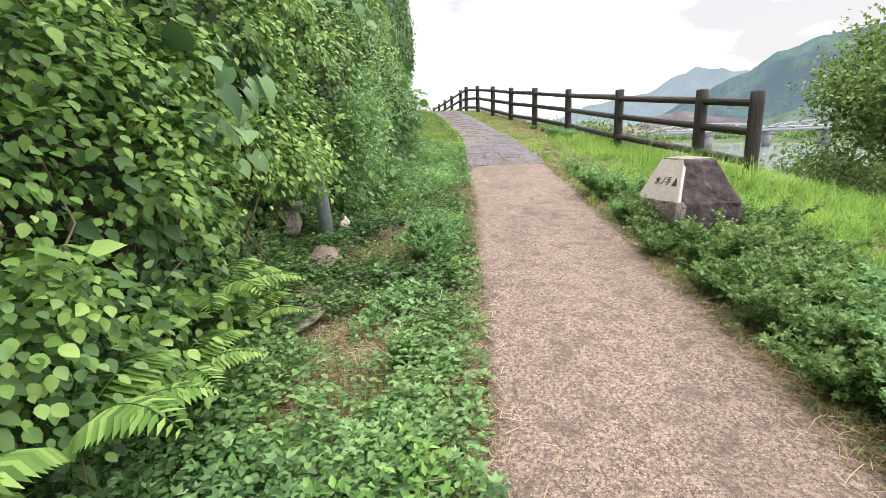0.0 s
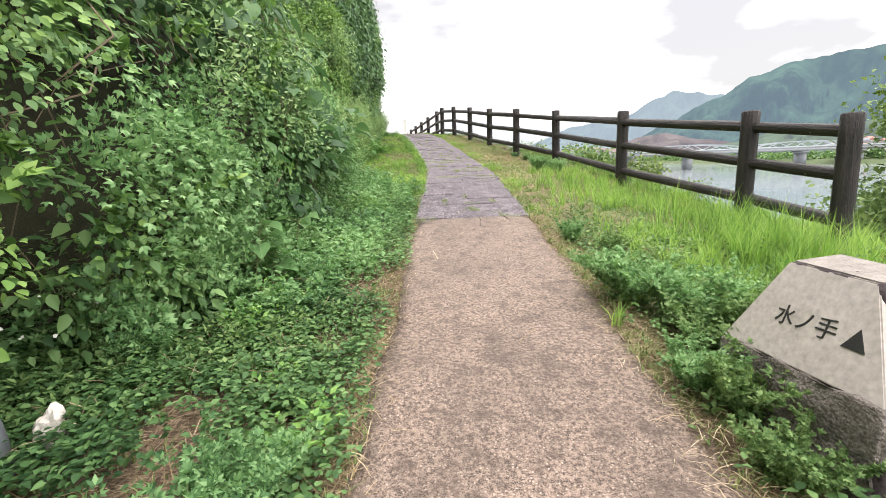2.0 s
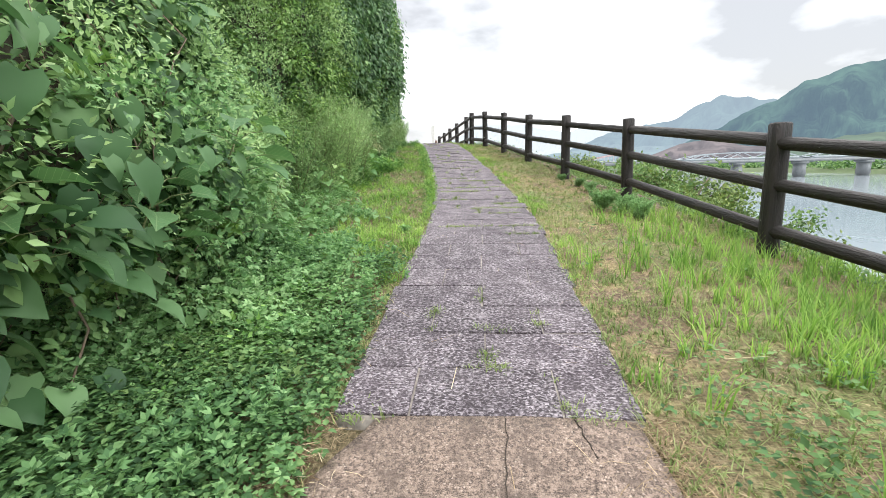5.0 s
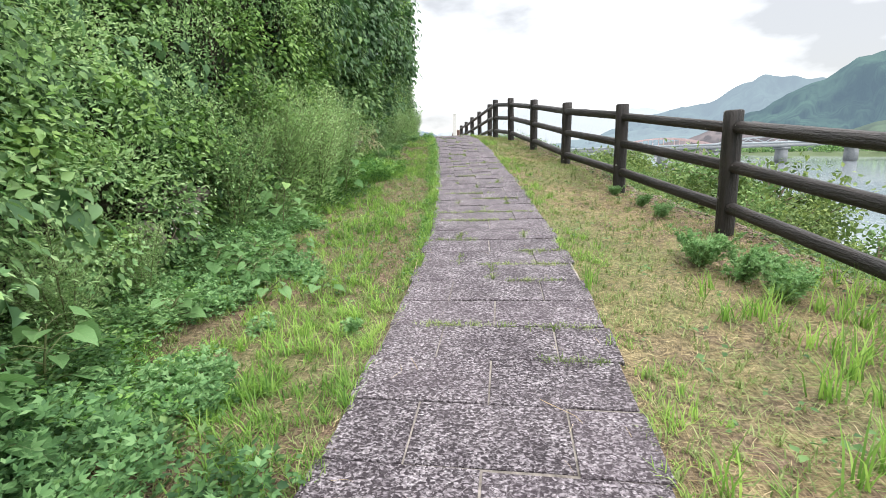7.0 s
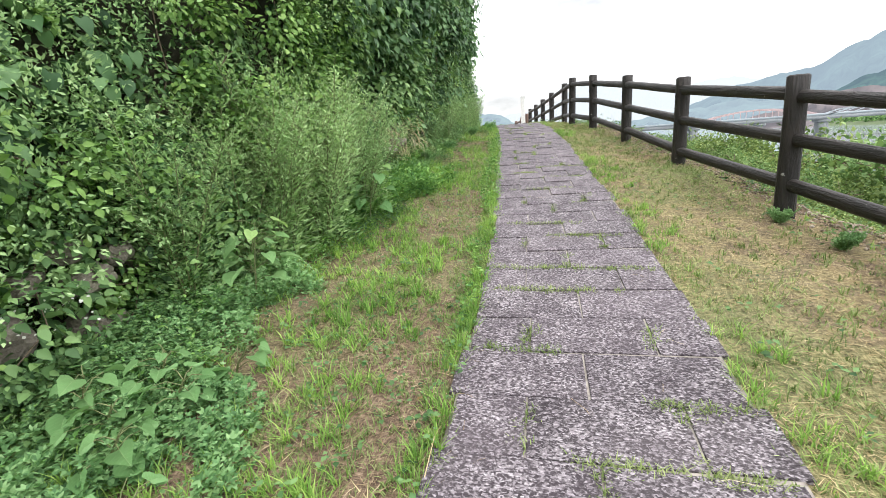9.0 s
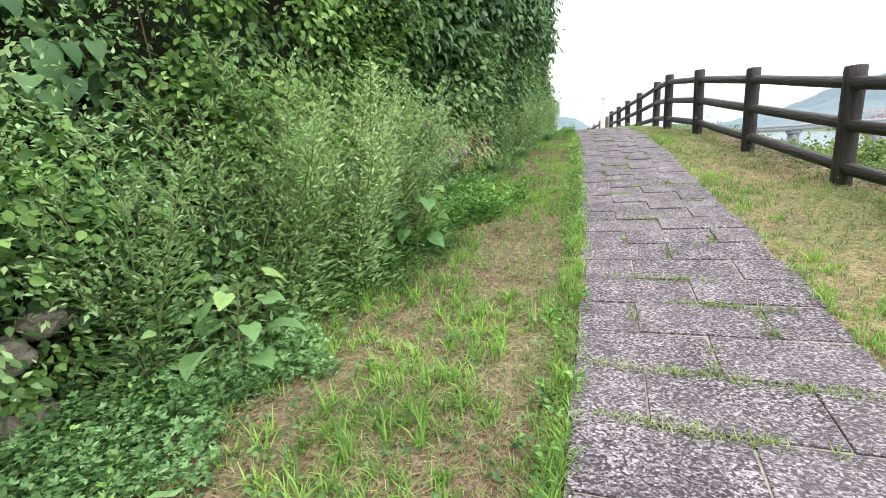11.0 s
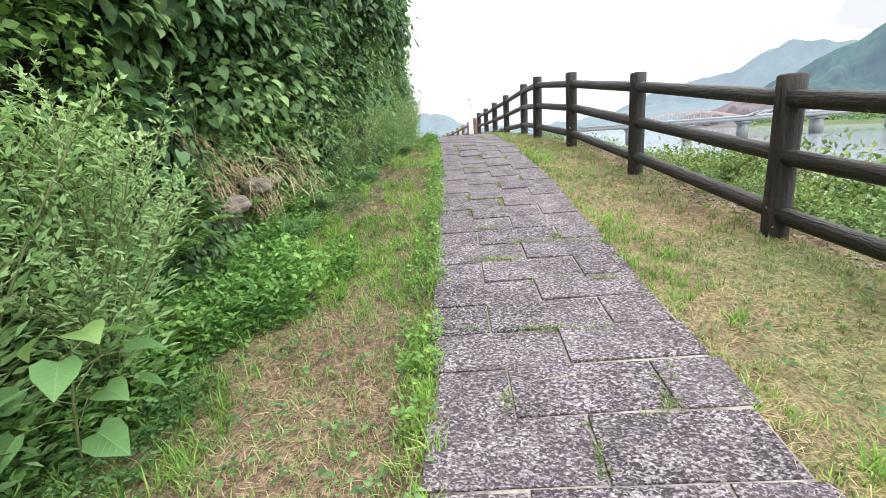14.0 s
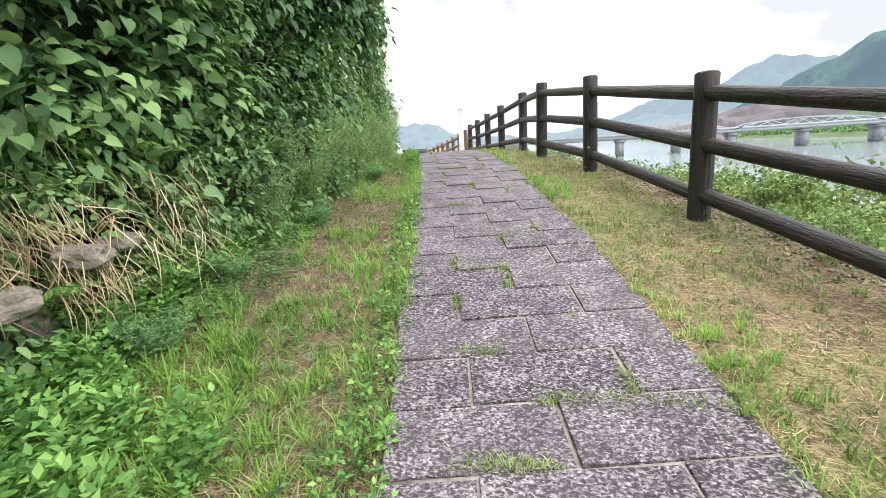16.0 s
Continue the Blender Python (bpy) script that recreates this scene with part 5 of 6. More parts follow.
def fern(x, y, z, long, fronds, seed, toward=0.0):
    r = random.Random(seed)
    root = new("fern")
    root.location = (x, y, z)
    tagged(root, "fresh green fern with arching feathered fronds", "fern", "ferns of the bank")
    for i in range(fronds):
        a = toward + (i / max(1, fronds - 1) - 0.5) * 3.6 + r.uniform(-0.2, 0.2)
        reach, rise = long * r.uniform(0.8, 1.1), long * r.uniform(0.3, 0.55)
        w = np.array((math.cos(a), math.sin(a), 0))
        t = np.linspace(0, 1, 22)
        line = w * reach * t[:, None] + np.array((0, 0, 1.0)) * (rise * np.sin(t * 2.3))[:, None]
        side = np.array((-w[1], w[0], 0))
        lens = long * 0.3 * np.sin(np.clip(t, 0.08, 1) * 2.9) * (1.05 - 0.35 * t) + 0.01
        ats, tps = np.concatenate([line, line]), np.concatenate([side + 0.45 * w - (0, 0, 0.25) + 0 * line, -side + 0.45 * w - (0, 0, 0.25) + 0 * line])
        lv = leaf_arrays("narrow", ats[3:], tps[3:], np.tile((0, 0, 1.0), (len(ats) - 3, 1)), np.concatenate([lens, lens])[3:], 1.5)
        child("frond", np_mesh("frond", *joined(lv, tube(line, np.linspace(0.004, 0.001, 22), 3)), M_LEAF_BRIGHT), root)


for i, (x, y, dz, long, n, to) in enumerate([(-1.0, 1.3, 0.3, 0.38, 7, -0.3), (-0.95, 0.85, 0.2, 0.34, 6, -0.2), (-0.75, 1.6, 0.06, 0.3, 5, 0.0), (-1.0, 0.35, 0.35, 0.4, 6, 0), (-1.5, 14.95, 0.3, 0.3, 6, -0.2), (-1.4, 15.35, 0.35, 0.34, 5, 0), (-1.55, 17.0, 0.75, 0.28, 5, -0.3), (-1.5, 18.2, 0.6, 0.3, 5, -0.3), (-1.45, 16.0, 0.25, 0.3, 5, 0)]):
    fern(float(face_x(y, dz)) + 0.1, y, float(path_z(y)) + dz, long, n, 200 + i, to)


# ---- ground cover, grass and straw ----
def left_edge(y):
    return path_x(y) - HALF


def right_edge(y):
    return path_x(y) + HALF


def scatter(n, y0, y1, side):
    """Places over a verge, and their distance from the path's edge."""
    y = rng.uniform(y0, y1, n)
    if side == "left":
        w = left_edge(y) - bank_x(y) + 0.25
        d = w * rng.random(n)
        return left_edge(y) - d + 0.02, y, d, d / w
    w = np.interp(y, FENCE_Y, FENCE_X) + 0.5 - right_edge(y)
    d = w * rng.random(n)
    return right_edge(y) + d - 0.02, y, d, d / w


def cover(x, y, tall, size, shape="simple", k=3):
    """Low leafy plants: k leaflets on each place."""
    n = len(x)
    at = np.repeat(np.stack([x, y, ground_z(x, y) + tall], -1), k, 0) + rng.normal(0, 0.012, (n * k, 3))
    a = rng.uniform(0, 2 * math.pi, n)[:, None] + np.arange(k)[None] * 2 * math.pi / k
    tip = np.stack([np.cos(a), np.sin(a), rng.uniform(-0.3, 0.35, (n, k))], -1).reshape(-1, 3)
    return leaf_arrays(shape, at, tip, rng.normal(0, 0.25, at.shape) + (0, 0, 1), np.repeat(size, k), 1.3)


covers = []
x, y, d, u = scatter(60000, -2, 11.5, "left")
dense = np.interp(y, [-2, 8, 9.5, 11.5], [0.9, 0.9, 0.5, 0.45]) * np.interp(d, [0, 0.1, 0.35], [0.15, 0.5, 1.0]) * (field(x, y, 1.3, 61) > -0.55)
dense = np.where(y > 8.5, dense * (u > 0.5), dense) * np.where((np.hypot((x - 0.02) / 0.22, (y - 1.15) / 0.4) < 1 + 0.5 * field(x, y, 4, 75)) | (np.hypot((x - 0.1) / 0.26, (y - 2.8) / 0.6) < 1 + 0.5 * field(x, y, 4, 75)), 0.2, 1)
ok = rng.random(len(x)) < dense
x, y, u = x[ok], y[ok], u[ok]
covers.append(cover(x, y, rng.uniform(0.02, 0.1, len(x)) + 0.26 * u * np.clip(field(x, y, 1.0, 62) + 0.3, 0, 1), rng.uniform(0.018, 0.042, len(x)), "ovate"))
x, y, d, u = scatter(34000, 10, 24, "left")
ok = rng.random(len(x)) < np.where(u + 0.12 * field(x, y, 1.2, 71) > 0.52, 0.9, 0.1)
x, y, u = x[ok], y[ok], u[ok]
covers.append(cover(x, y, rng.uniform(0.02, 0.09, len(x)) + 0.35 * np.clip(u - 0.6, 0, 1), rng.uniform(0.018, 0.04, len(x))))
x, y, d, u = scatter(20000, -2, 7, "right")
ok = rng.random(len(x)) < np.interp(d, [0.08, 0.2, 0.38, 1.0, 1.6], [0.05, 0.3, 0.95, 0.8, 0.25]) * np.interp(y, [2, 5, 7], [1, 0.75, 0.12])
x, y = x[ok], y[ok]
covers.append(cover(x, y, rng.uniform(0.02, 0.12, len(x)), rng.uniform(0.022, 0.045, len(x))))
x, y, d, u = scatter(9000, 8, 24, "right")
ok = rng.random(len(x)) < np.where(u > 0.85, 0.8, 0.06) * (field(x, y, 0.9, 63) > -0.2)
x, y = x[ok], y[ok]
covers.append(cover(x, y, rng.uniform(0.02, 0.12, len(x)), rng.uniform(0.025, 0.05, len(x))))


def sprigs(x, y, tall, per, size, shape="simple"):
    """Leafy upright weeds, per leaves on each place."""
    n = len(x)
    k = rng.random((n, per))
    a = rng.uniform(0, 2 * math.pi, (n, per))
    r = 0.3 * tall[:, None] * (1.1 - k) * rng.random((n, per)) + 0.01
    at = np.stack([x[:, None] + np.cos(a) * r, y[:, None] + np.sin(a) * r, ground_z(x, y)[:, None] + tall[:, None] * k], -1).reshape(-1, 3)
    tip = np.stack([np.cos(a), np.sin(a), 0.2 + 0.5 * k], -1).reshape(-1, 3) + rng.normal(0, 0.3, (n * per, 3))
    return leaf_arrays(shape, at, tip, rng.normal(0, 0.45, at.shape) + (0, 0, 1), rng.uniform(*size, n * per), 1.25 if shape == "lobed" else 1.0)


weeds, fresh = [], []
x, y, d, u = scatter(7000, -2, 11.5, "left")
ok = (rng.random(len(x)) < np.interp(d, [0.1, 0.4, 0.9], [0.08, 0.6, 1.0])) & (field(x, y, 1.1, 72) > -0.35) & ((y < 8.6) | (u > 0.6)) & (np.hypot((x - 0.02) / 0.26, (y - 1.15) / 0.45) > 1 + 0.5 * field(x, y, 4, 75)) & (np.hypot((x - 0.1) / 0.28, (y - 2.8) / 0.62) > 1 + 0.5 * field(x, y, 4, 75))
x, y, u = x[ok], y[ok], u[ok]
clear = (x > -0.8) & (x < 0.0) & (y > 1.3) & (y < 3.15)
x, y, u = x[~clear], y[~clear], u[~clear]
tall = (0.1 + 0.3 * u * rng.random(len(x))) * np.interp(y, [3.5, 4.5, 8.5, 9.5], [0.8, 1.3, 1.3, 0.9])
feathered = field(x, y, 0.9, 70) > np.interp(y, [3, 5, 8, 9], [0.15, -0.5, -0.4, 0.3])
soft = [sprigs(x[feathered], y[feathered], tall[feathered] * 1.2, 20, (0.026, 0.052), "lobed")]
weeds.append(sprigs(x[~feathered], y[~feathered], tall[~feathered] * 0.7, 18, (0.025, 0.05)))
x, y, d, u = scatter(7500, 8.6, 24, "left")
ok = (u + 0.22 * field(x, y, 1.1, 73) > np.interp(y, [9, 10, 16, 18], [0.42, 0.46, 0.5, 0.6])) & (rng.random(len(x)) < 0.95)
x, y, u = x[ok], y[ok], u[ok]
fresh.append(sprigs(x, y, 0.09 + 0.55 * np.clip(u - 0.45, 0, 1) * rng.random(len(x)), 18, (0.016, 0.04)))
x, y, d, u = scatter(4200, 8.2, 12.5, "left")
ok = u + 0.3 * field(x, y, 1.4, 79) > 0.46
x, y, u = x[ok], y[ok], u[ok]
soft.append(sprigs(x, y, 0.06 + 0.24 * u * rng.random(len(x)), 18, (0.022, 0.045), "lobed"))
x, y, d, u = scatter(2600, -2, 6.5, "right")
ok = rng.random(len(x)) < np.interp(d, [0.18, 0.4, 1.0, 1.5], [0.05, 0.9, 0.7, 0.1]) * np.interp(y, [3.5, 5.2, 6.2], [1, 0.6, 0.1])
x, y = x[ok], y[ok]
weeds.append(sprigs(x, y, 0.1 + 0.18 * rng.random(len(x)), 16, (0.025, 0.05)))
x, y, d, u = scatter(1200, 8, 24, "right")
ok = u > 0.82
x, y = x[ok], y[ok]
weeds.append(sprigs(x, y, 0.08 + 0.16 * rng.random(len(x)), 14, (0.025, 0.05)))
x, y, d, u = scatter(3000, -1.5, 8.8, "left")
ok = (field(x, y, 1.6, 74) > 0.25) & (d > 0.12)
x, y = x[ok], y[ok]
fresh.append(sprigs(x, y, 0.08 + 0.14 * rng.random(len(x)), 16, (0.025, 0.05)))
x, y, d, u = scatter(2600, 11.5, 24, "left")
ok = (d < 0.2) & (field(x, y, 1.2, 83) > np.interp(y, [12, 14.5], [0.2, -0.35]))
x, y = x[ok], y[ok]
fresh.append(sprigs(x, y, 0.07 + 0.13 * rng.random(len(x)), 22, (0.018, 0.042)))
x, y, d, u = scatter(6500, 13.4, 18.5, "left")
ok = u + 0.2 * field(x, y, 1.2, 84) > np.interp(y, [14, 15.5, 17], [0.5, 0.4, 0.6])
x, y, u = x[ok], y[ok], u[ok]
fresh.append(sprigs(x, y, 0.1 + 0.22 * rng.random(len(x)), 22, (0.03, 0.062)))
stuff("leafy_weeds", *joined(*fresh), M_FRESH, "fresh bright green leafy weeds between bank and path", "weeds")
stuff("leafy_weeds", *joined(*soft), M_FEATHER, "soft blue-green feathery young mugwort along the bank foot", "weeds")
stuff("leafy_weeds", *joined(*weeds), M_LEAF_GREY, "knee-high soft green leafy weeds along the bank foot", "weeds")
stuff("ground_cover", *joined(*covers), M_CLOVER, "low clover-like weeds carpeting the verge", "ground cover")


def tufts(x, y, per, tall, wide, splay, on=0.0):
    """Grass in tufts: per blades at each place, tall in metres by place."""
    n = len(x)
    at = np.repeat(np.stack([x, y, ground_z(x, y) + on], -1), per, 0)
    at[:, :2] += rng.normal(0, 0.018, (n * per, 2))
    a = rng.uniform(0, 2 * math.pi, n * per)
    s = rng.uniform(0.1, splay, n * per)
    tip = np.stack([np.cos(a) * s, np.sin(a) * s, np.ones(n * per)], -1)
    up = np.stack([-np.cos(a), -np.sin(a), s], -1)
    size = np.repeat(tall, per) * rng.uniform(0.55, 1.1, n * per)
    return leaf_arrays("blade", at, tip, up, size, wide / size)


turf, lush = [], []
x, y, d, u = scatter(26000, -2, 28, "left")
chance = (0.5 + 0.5 * np.clip(field(x, y, 1.1, 64) + 0.2, 0, 1)) * np.interp(y, [7, 9], [0.3, 1.0])
chance = np.where(d < 0.2, np.interp(y, [6, 11], [0.35, 1.0]), chance) * np.where((u > 0.35) & (u < 0.6) & (y > 10), 0.45, 1)
ok = rng.random(len(x)) < chance
turf.append(tufts(x[ok], y[ok], 7, 0.03 + 0.05 * rng.random(ok.sum()), 0.006, 1.4))
x, y, d, u = scatter(6500, 8.0, 26, "left")
ok = (d < 0.16) | (rng.random(len(x)) < 0.8 * (field(x, y, 1.3, 65) > 0.15)) | ((u > 0.5) & (rng.random(len(x)) < 0.35))
lush.append(tufts(x[ok], y[ok], 12, 0.06 + 0.1 * rng.random(ok.sum()), 0.006, 1.3))
x, y, d, u = scatter(34000, -2, 30, "right")
chance = np.interp(y, [4, 7, 9, 12], [1.1, 0.8, 0.42, 0.3]) * np.where(d < 0.15, 1.1, 0.7 + 0.4 * field(x, y, 0.9, 66))
chance = chance * np.where((x > np.interp(y, FENCE_Y, FENCE_X) + 0.12) & (y > 10), 0.1, 1)
ok = rng.random(len(x)) < chance
turf.append(tufts(x[ok], y[ok], 8, 0.03 + 0.05 * rng.random(ok.sum()), 0.006, 1.4))
x, y, d, u = scatter(6400, -3, 11, "right")
ok = rng.random(len(x)) < np.interp(d, [0.45, 0.7, 1.2], [0.05, 0.6, 1.0]) * np.interp(y, [1, 5.5, 7.2, 9, 11], [1, 1, 0.4, 0.25, 0.05]) * (field(x, y, 0.8, 67) > -0.5)
lush.append(tufts(x[ok], y[ok], 13, 0.14 + 0.16 * rng.random(ok.sum()), 0.008, 0.75))
x, y, d, u = scatter(3600, 6.6, 24, "right")
ok = ((d < 0.2) & (field(x, y, 1.1, 76) > -0.2)) | ((u > 0.8) & (rng.random(len(x)) < 0.3))
lush.append(tufts(x[ok], y[ok], 10, 0.04 + 0.07 * rng.random(ok.sum()), 0.005, 1.4))
y = rng.uniform(9.5, 24, 700)
x = left_edge(y) - np.abs(rng.normal(0.02, 0.07, 700))
ok = field(x, y, 0.9, 77) > -0.1
lush.append(tufts(x[ok], y[ok], 13, 0.05 + 0.08 * rng.random(ok.sum()), 0.005, 1.3))
x, y, d, u = scatter(2000, 8.2, 18, "left")
ok = (field(x, y, 1.0, 87) > 0.1) & (u > 0.12)
lush.append(tufts(x[ok], y[ok], 16, 0.07 + 0.11 * rng.random(ok.sum()), 0.008, 1.7))
x, y, d, u = scatter(1500, 7, 20, "right")
ok = (d < 0.35) & (field(x, y, 0.9, 88) > 0.0)
lush.append(tufts(x[ok], y[ok], 16, 0.05 + 0.08 * rng.random(ok.sum()), 0.006, 1.4))
# long green blades hanging from the bank
y, h = rng.normal(16.4, 0.28, 150), rng.uniform(0.75, 1.3, 150)
hang_at = np.stack([face_x(y, h) + rng.uniform(0.05, 0.22, 150), y, path_z(y) + h], -1)
lush.append(leaf_arrays("blade", hang_at, rng.normal(0, 0.4, (150, 3)) + (0.7, -0.1, -0.55), rng.normal(0, 0.3, (150, 3)) + (1, 0, 0.5), rng.uniform(0.2, 0.38, 150), 0.018))
gx2, gy2 = rng.normal(3.7, 0.35, 90), rng.normal(5.5, 0.5, 90)
lush.append(tufts(gx2, gy2, 16, 0.3 + 0.2 * rng.random(90), 0.008, 0.6))
stuff("short_grass", *joined(*turf), M_GRASS, "short olive grass of the mown verge", "grass")
stuff("tall_grass", *joined(*lush), M_GRASS_LUSH, "longer bright green grass tufts", "grass")

bits = []
for side, n, y0, y1 in (("left", 20000, -2, 28), ("right", 15000, -2, 28)):
    x, y, d, u = scatter(n, y0, y1, side)
    if side == "left":
        keep = np.where(y > 8, 0.4 * np.interp(u, [0.05, 0.25, 0.6, 0.75], [0.4, 1, 0.9, 0.1]), 0.12 + 0.9 * (d < 0.12) + 0.8 * (field(x, y, 1.2, 68) > 0.55))
    else:
        keep = np.where(y > 6, 0.05 + 0.15 * field(x, y, 0.8, 69), np.interp(d, [0, 0.25, 0.45], [2.0, 1.5, 0.08]))
    ok = rng.random(len(x)) < keep
    x, y = x[ok], y[ok]
    a = rng.uniform(0, 2 * math.pi, len(x))
    bits.append(leaf_arrays("blade", np.stack([x, y, ground_z(x, y) + rng.uniform(0.006, 0.03, len(x))], -1), np.stack([np.cos(a), np.sin(a), rng.uniform(-0.05, 0.2, len(x))], -1), np.tile((0, 0, 1.0), (len(x), 1)), rng.uniform(0.025, 0.11, len(x)), 0.026))
# a dry patch by the start of the path, and litter along its edges
x, y = np.concatenate([rng.normal(0.05, 0.24, 420), rng.normal(-0.1, 0.2, 200)]), np.concatenate([rng.normal(1.15, 0.45, 420), rng.normal(2.6, 0.4, 200)])
x, y = np.concatenate([x, path_x(ey := rng.uniform(-1, 6.4, 3200)) + rng.choice([-1, 1, 1], 3200) * (HALF + rng.normal(0.03, 0.08, 3200))]), np.concatenate([y, ey])
a = rng.uniform(0, 2 * math.pi, len(x))
bits.append(leaf_arrays("blade", np.stack([x, y, np.maximum(ground_z(x, y), path_z(y) * (np.abs(x - path_x(y)) < HALF + 0.03)) + rng.uniform(0.02, 0.05, len(x))], -1), np.stack([np.cos(a), np.sin(a), rng.uniform(-0.05, 0.15, len(x))], -1), np.tile((0, 0, 1.0), (len(x), 1)), rng.uniform(0.025, 0.12, len(x)), 0.025))
# loose straw on the path itself
y = rng.uniform(-1, 24, 200)
x = path_x(y) + rng.choice([-1, 1], 200) * HALF * np.sqrt(rng.uniform(0.2, 1, 200))
a = rng.uniform(0, 2 * math.pi, 200)
bits.append(leaf_arrays("blade", np.stack([x, y, path_z(y) + 0.025], -1), np.stack([np.cos(a), np.sin(a), 0 * a + 0.02], -1), np.tile((0, 0, 1.0), (200, 1)), rng.uniform(0.03, 0.13, 200), 0.018))
y = rng.uniform(-0.5, 22, 70)
x = path_x(y) + rng.normal(0, 0.75, 70)
a = rng.uniform(0, 2 * math.pi, 70)
bits.append(leaf_arrays("blade", np.stack([x, y, np.maximum(ground_z(x, y), path_z(y) - 0.03) + 0.05], -1), np.stack([np.cos(a), np.sin(a), 0.1 * np.sin(a)], -1), np.tile((0, 0, 1.0), (70, 1)), rng.uniform(0.15, 0.38, 70), 0.011))
# dry hanging grass on the bank
y = np.concatenate([rng.normal(16.2, 0.1, 170), rng.normal(15.85, 0.16, 170), rng.normal(16.75, 0.2, 90)])
h = np.concatenate([rng.uniform(0.3, 0.75, 170), rng.uniform(0.45, 1.05, 170), rng.uniform(0.3, 0.8, 90)])
n = len(y)
hang = np.stack([face_x(y, h) + rng.uniform(0.16, 0.36, n), y, path_z(y) + h], -1)
bits.append(leaf_arrays("blade", hang, rng.normal(0, 0.35, (n, 3)) + (0.45, -0.1, -0.9), rng.normal(0, 0.3, (n, 3)) + (1, 0, 0.3), rng.uniform(0.14, 0.36, n), 0.02))
# a few long dry stalks arching out of it
for k in range(14):
    y0, h0 = rng.normal(16.1, 0.3), rng.uniform(0.45, 1.0)
    a, reach, x0 = rng.uniform(-1.4, 1.0), rng.uniform(0.2, 0.45), float(face_x(y0, h0)) + 0.15
    t = np.linspace(0, 1, 7)
    arc = np.stack([x0 + np.cos(a) * reach * t, y0 + np.sin(a) * reach * t, path_z(y0) + h0 + reach * (1.1 * t - 1.35 * t**2)], -1)
    bits.append(tube(arc, np.linspace(0.004, 0.0015, 7), 3))
stuff("dry_straw", *joined(*bits), M_STRAW, "dry cut straw lying on the verge", "straw")


def thatch(x, y, long, wide, rise):
    """Short matted blades lying every way on the ground."""
    n = len(x)
    a = rng.uniform(0, 2 * math.pi, n)
    return leaf_arrays("sliver", np.stack([x, y, ground_z(x, y) + rng.uniform(0.001, 0.014, n)], -1), np.stack([np.cos(a), np.sin(a), rng.uniform(-0.05, rise, n)], -1), rng.normal(0, 0.3, (n, 3)) + (0, 0, 1), rng.uniform(*long, n), rng.uniform(*wide, n))


x, y, d, u = scatter(150000, -2, 24, "right")
ok = rng.random(len(x)) < np.where(y > 5, 0.95, np.interp(d, [0, 0.25, 0.45], [1.0, 0.8, 0.05])) * np.interp(y, [16, 24], [1, 0.5])
x, y = x[ok], y[ok]
past = (x > np.interp(y, FENCE_Y, FENCE_X) + 0.12) & (y > 10)
strip_x, strip_y = x[past], y[past]
x, y = x[~past], y[~past]
dry = field(x, y, 1.1, 66) + 0.35 * rng.normal(size=len(x)) > np.interp(y, [5, 7, 9, 11], [0.7, 0.3, -0.2, -0.55])
gold = [thatch(x[dry], y[dry], (0.025, 0.08), (0.035, 0.075), 0.35)]
olive = [thatch(x[~dry], y[~dry], (0.025, 0.085), (0.04, 0.08), 0.9)]
x, y, d, u = scatter(150000, -2, 24, "left")
ok = rng.random(len(x)) < np.where(y > 7.5, np.interp(u, [0.5, 0.8], [1, 0.35]), 0.3 + 0.6 * (d < 0.15)) * np.interp(y, [16, 24], [1, 0.5])
x, y, d, u = x[ok], y[ok], d[ok], u[ok]
mark = field(x, y, 1.3, 65) + 0.4 * rng.normal(size=len(x)) - 0.15
brown = (mark < np.interp(u, [0.05, 0.2, 0.45, 0.65], [-0.5, 0.5, 0.75, -0.5])) | ((y < 7.5) & (mark < 0.3))
gold_left = (~brown) & (rng.random(len(x)) < 0.2)
gold.append(thatch(x[gold_left], y[gold_left], (0.03, 0.1), (0.035, 0.07), 0.5))
green = ~(brown | gold_left)
olive.append(thatch(x[green], y[green], (0.025, 0.085), (0.04, 0.08), 1.0))
stuff("dry_thatch", *joined(*gold), M_THATCH, "matted golden dry cut grass on the verge", "dry grass")
ey = rng.uniform(-1.5, 6.5, 26000)
ex = path_x(ey) + np.where(rng.random(26000) < 0.6, 1, -1) * (HALF + 0.07 * rng.normal(size=26000) + 0.05)
x, y = np.concatenate([x[brown], strip_x, ex]), np.concatenate([y[brown], strip_y, ey])
stuff("dry_thatch", *thatch(x, y, (0.025, 0.09), (0.035, 0.075), 0.4), M_THATCH_BROWN, "matted brown dead grass worn along the verge", "dry grass")
stuff("short_grass", *joined(*olive), M_GRASS, "fine short olive grass blades of the verge", "grass")

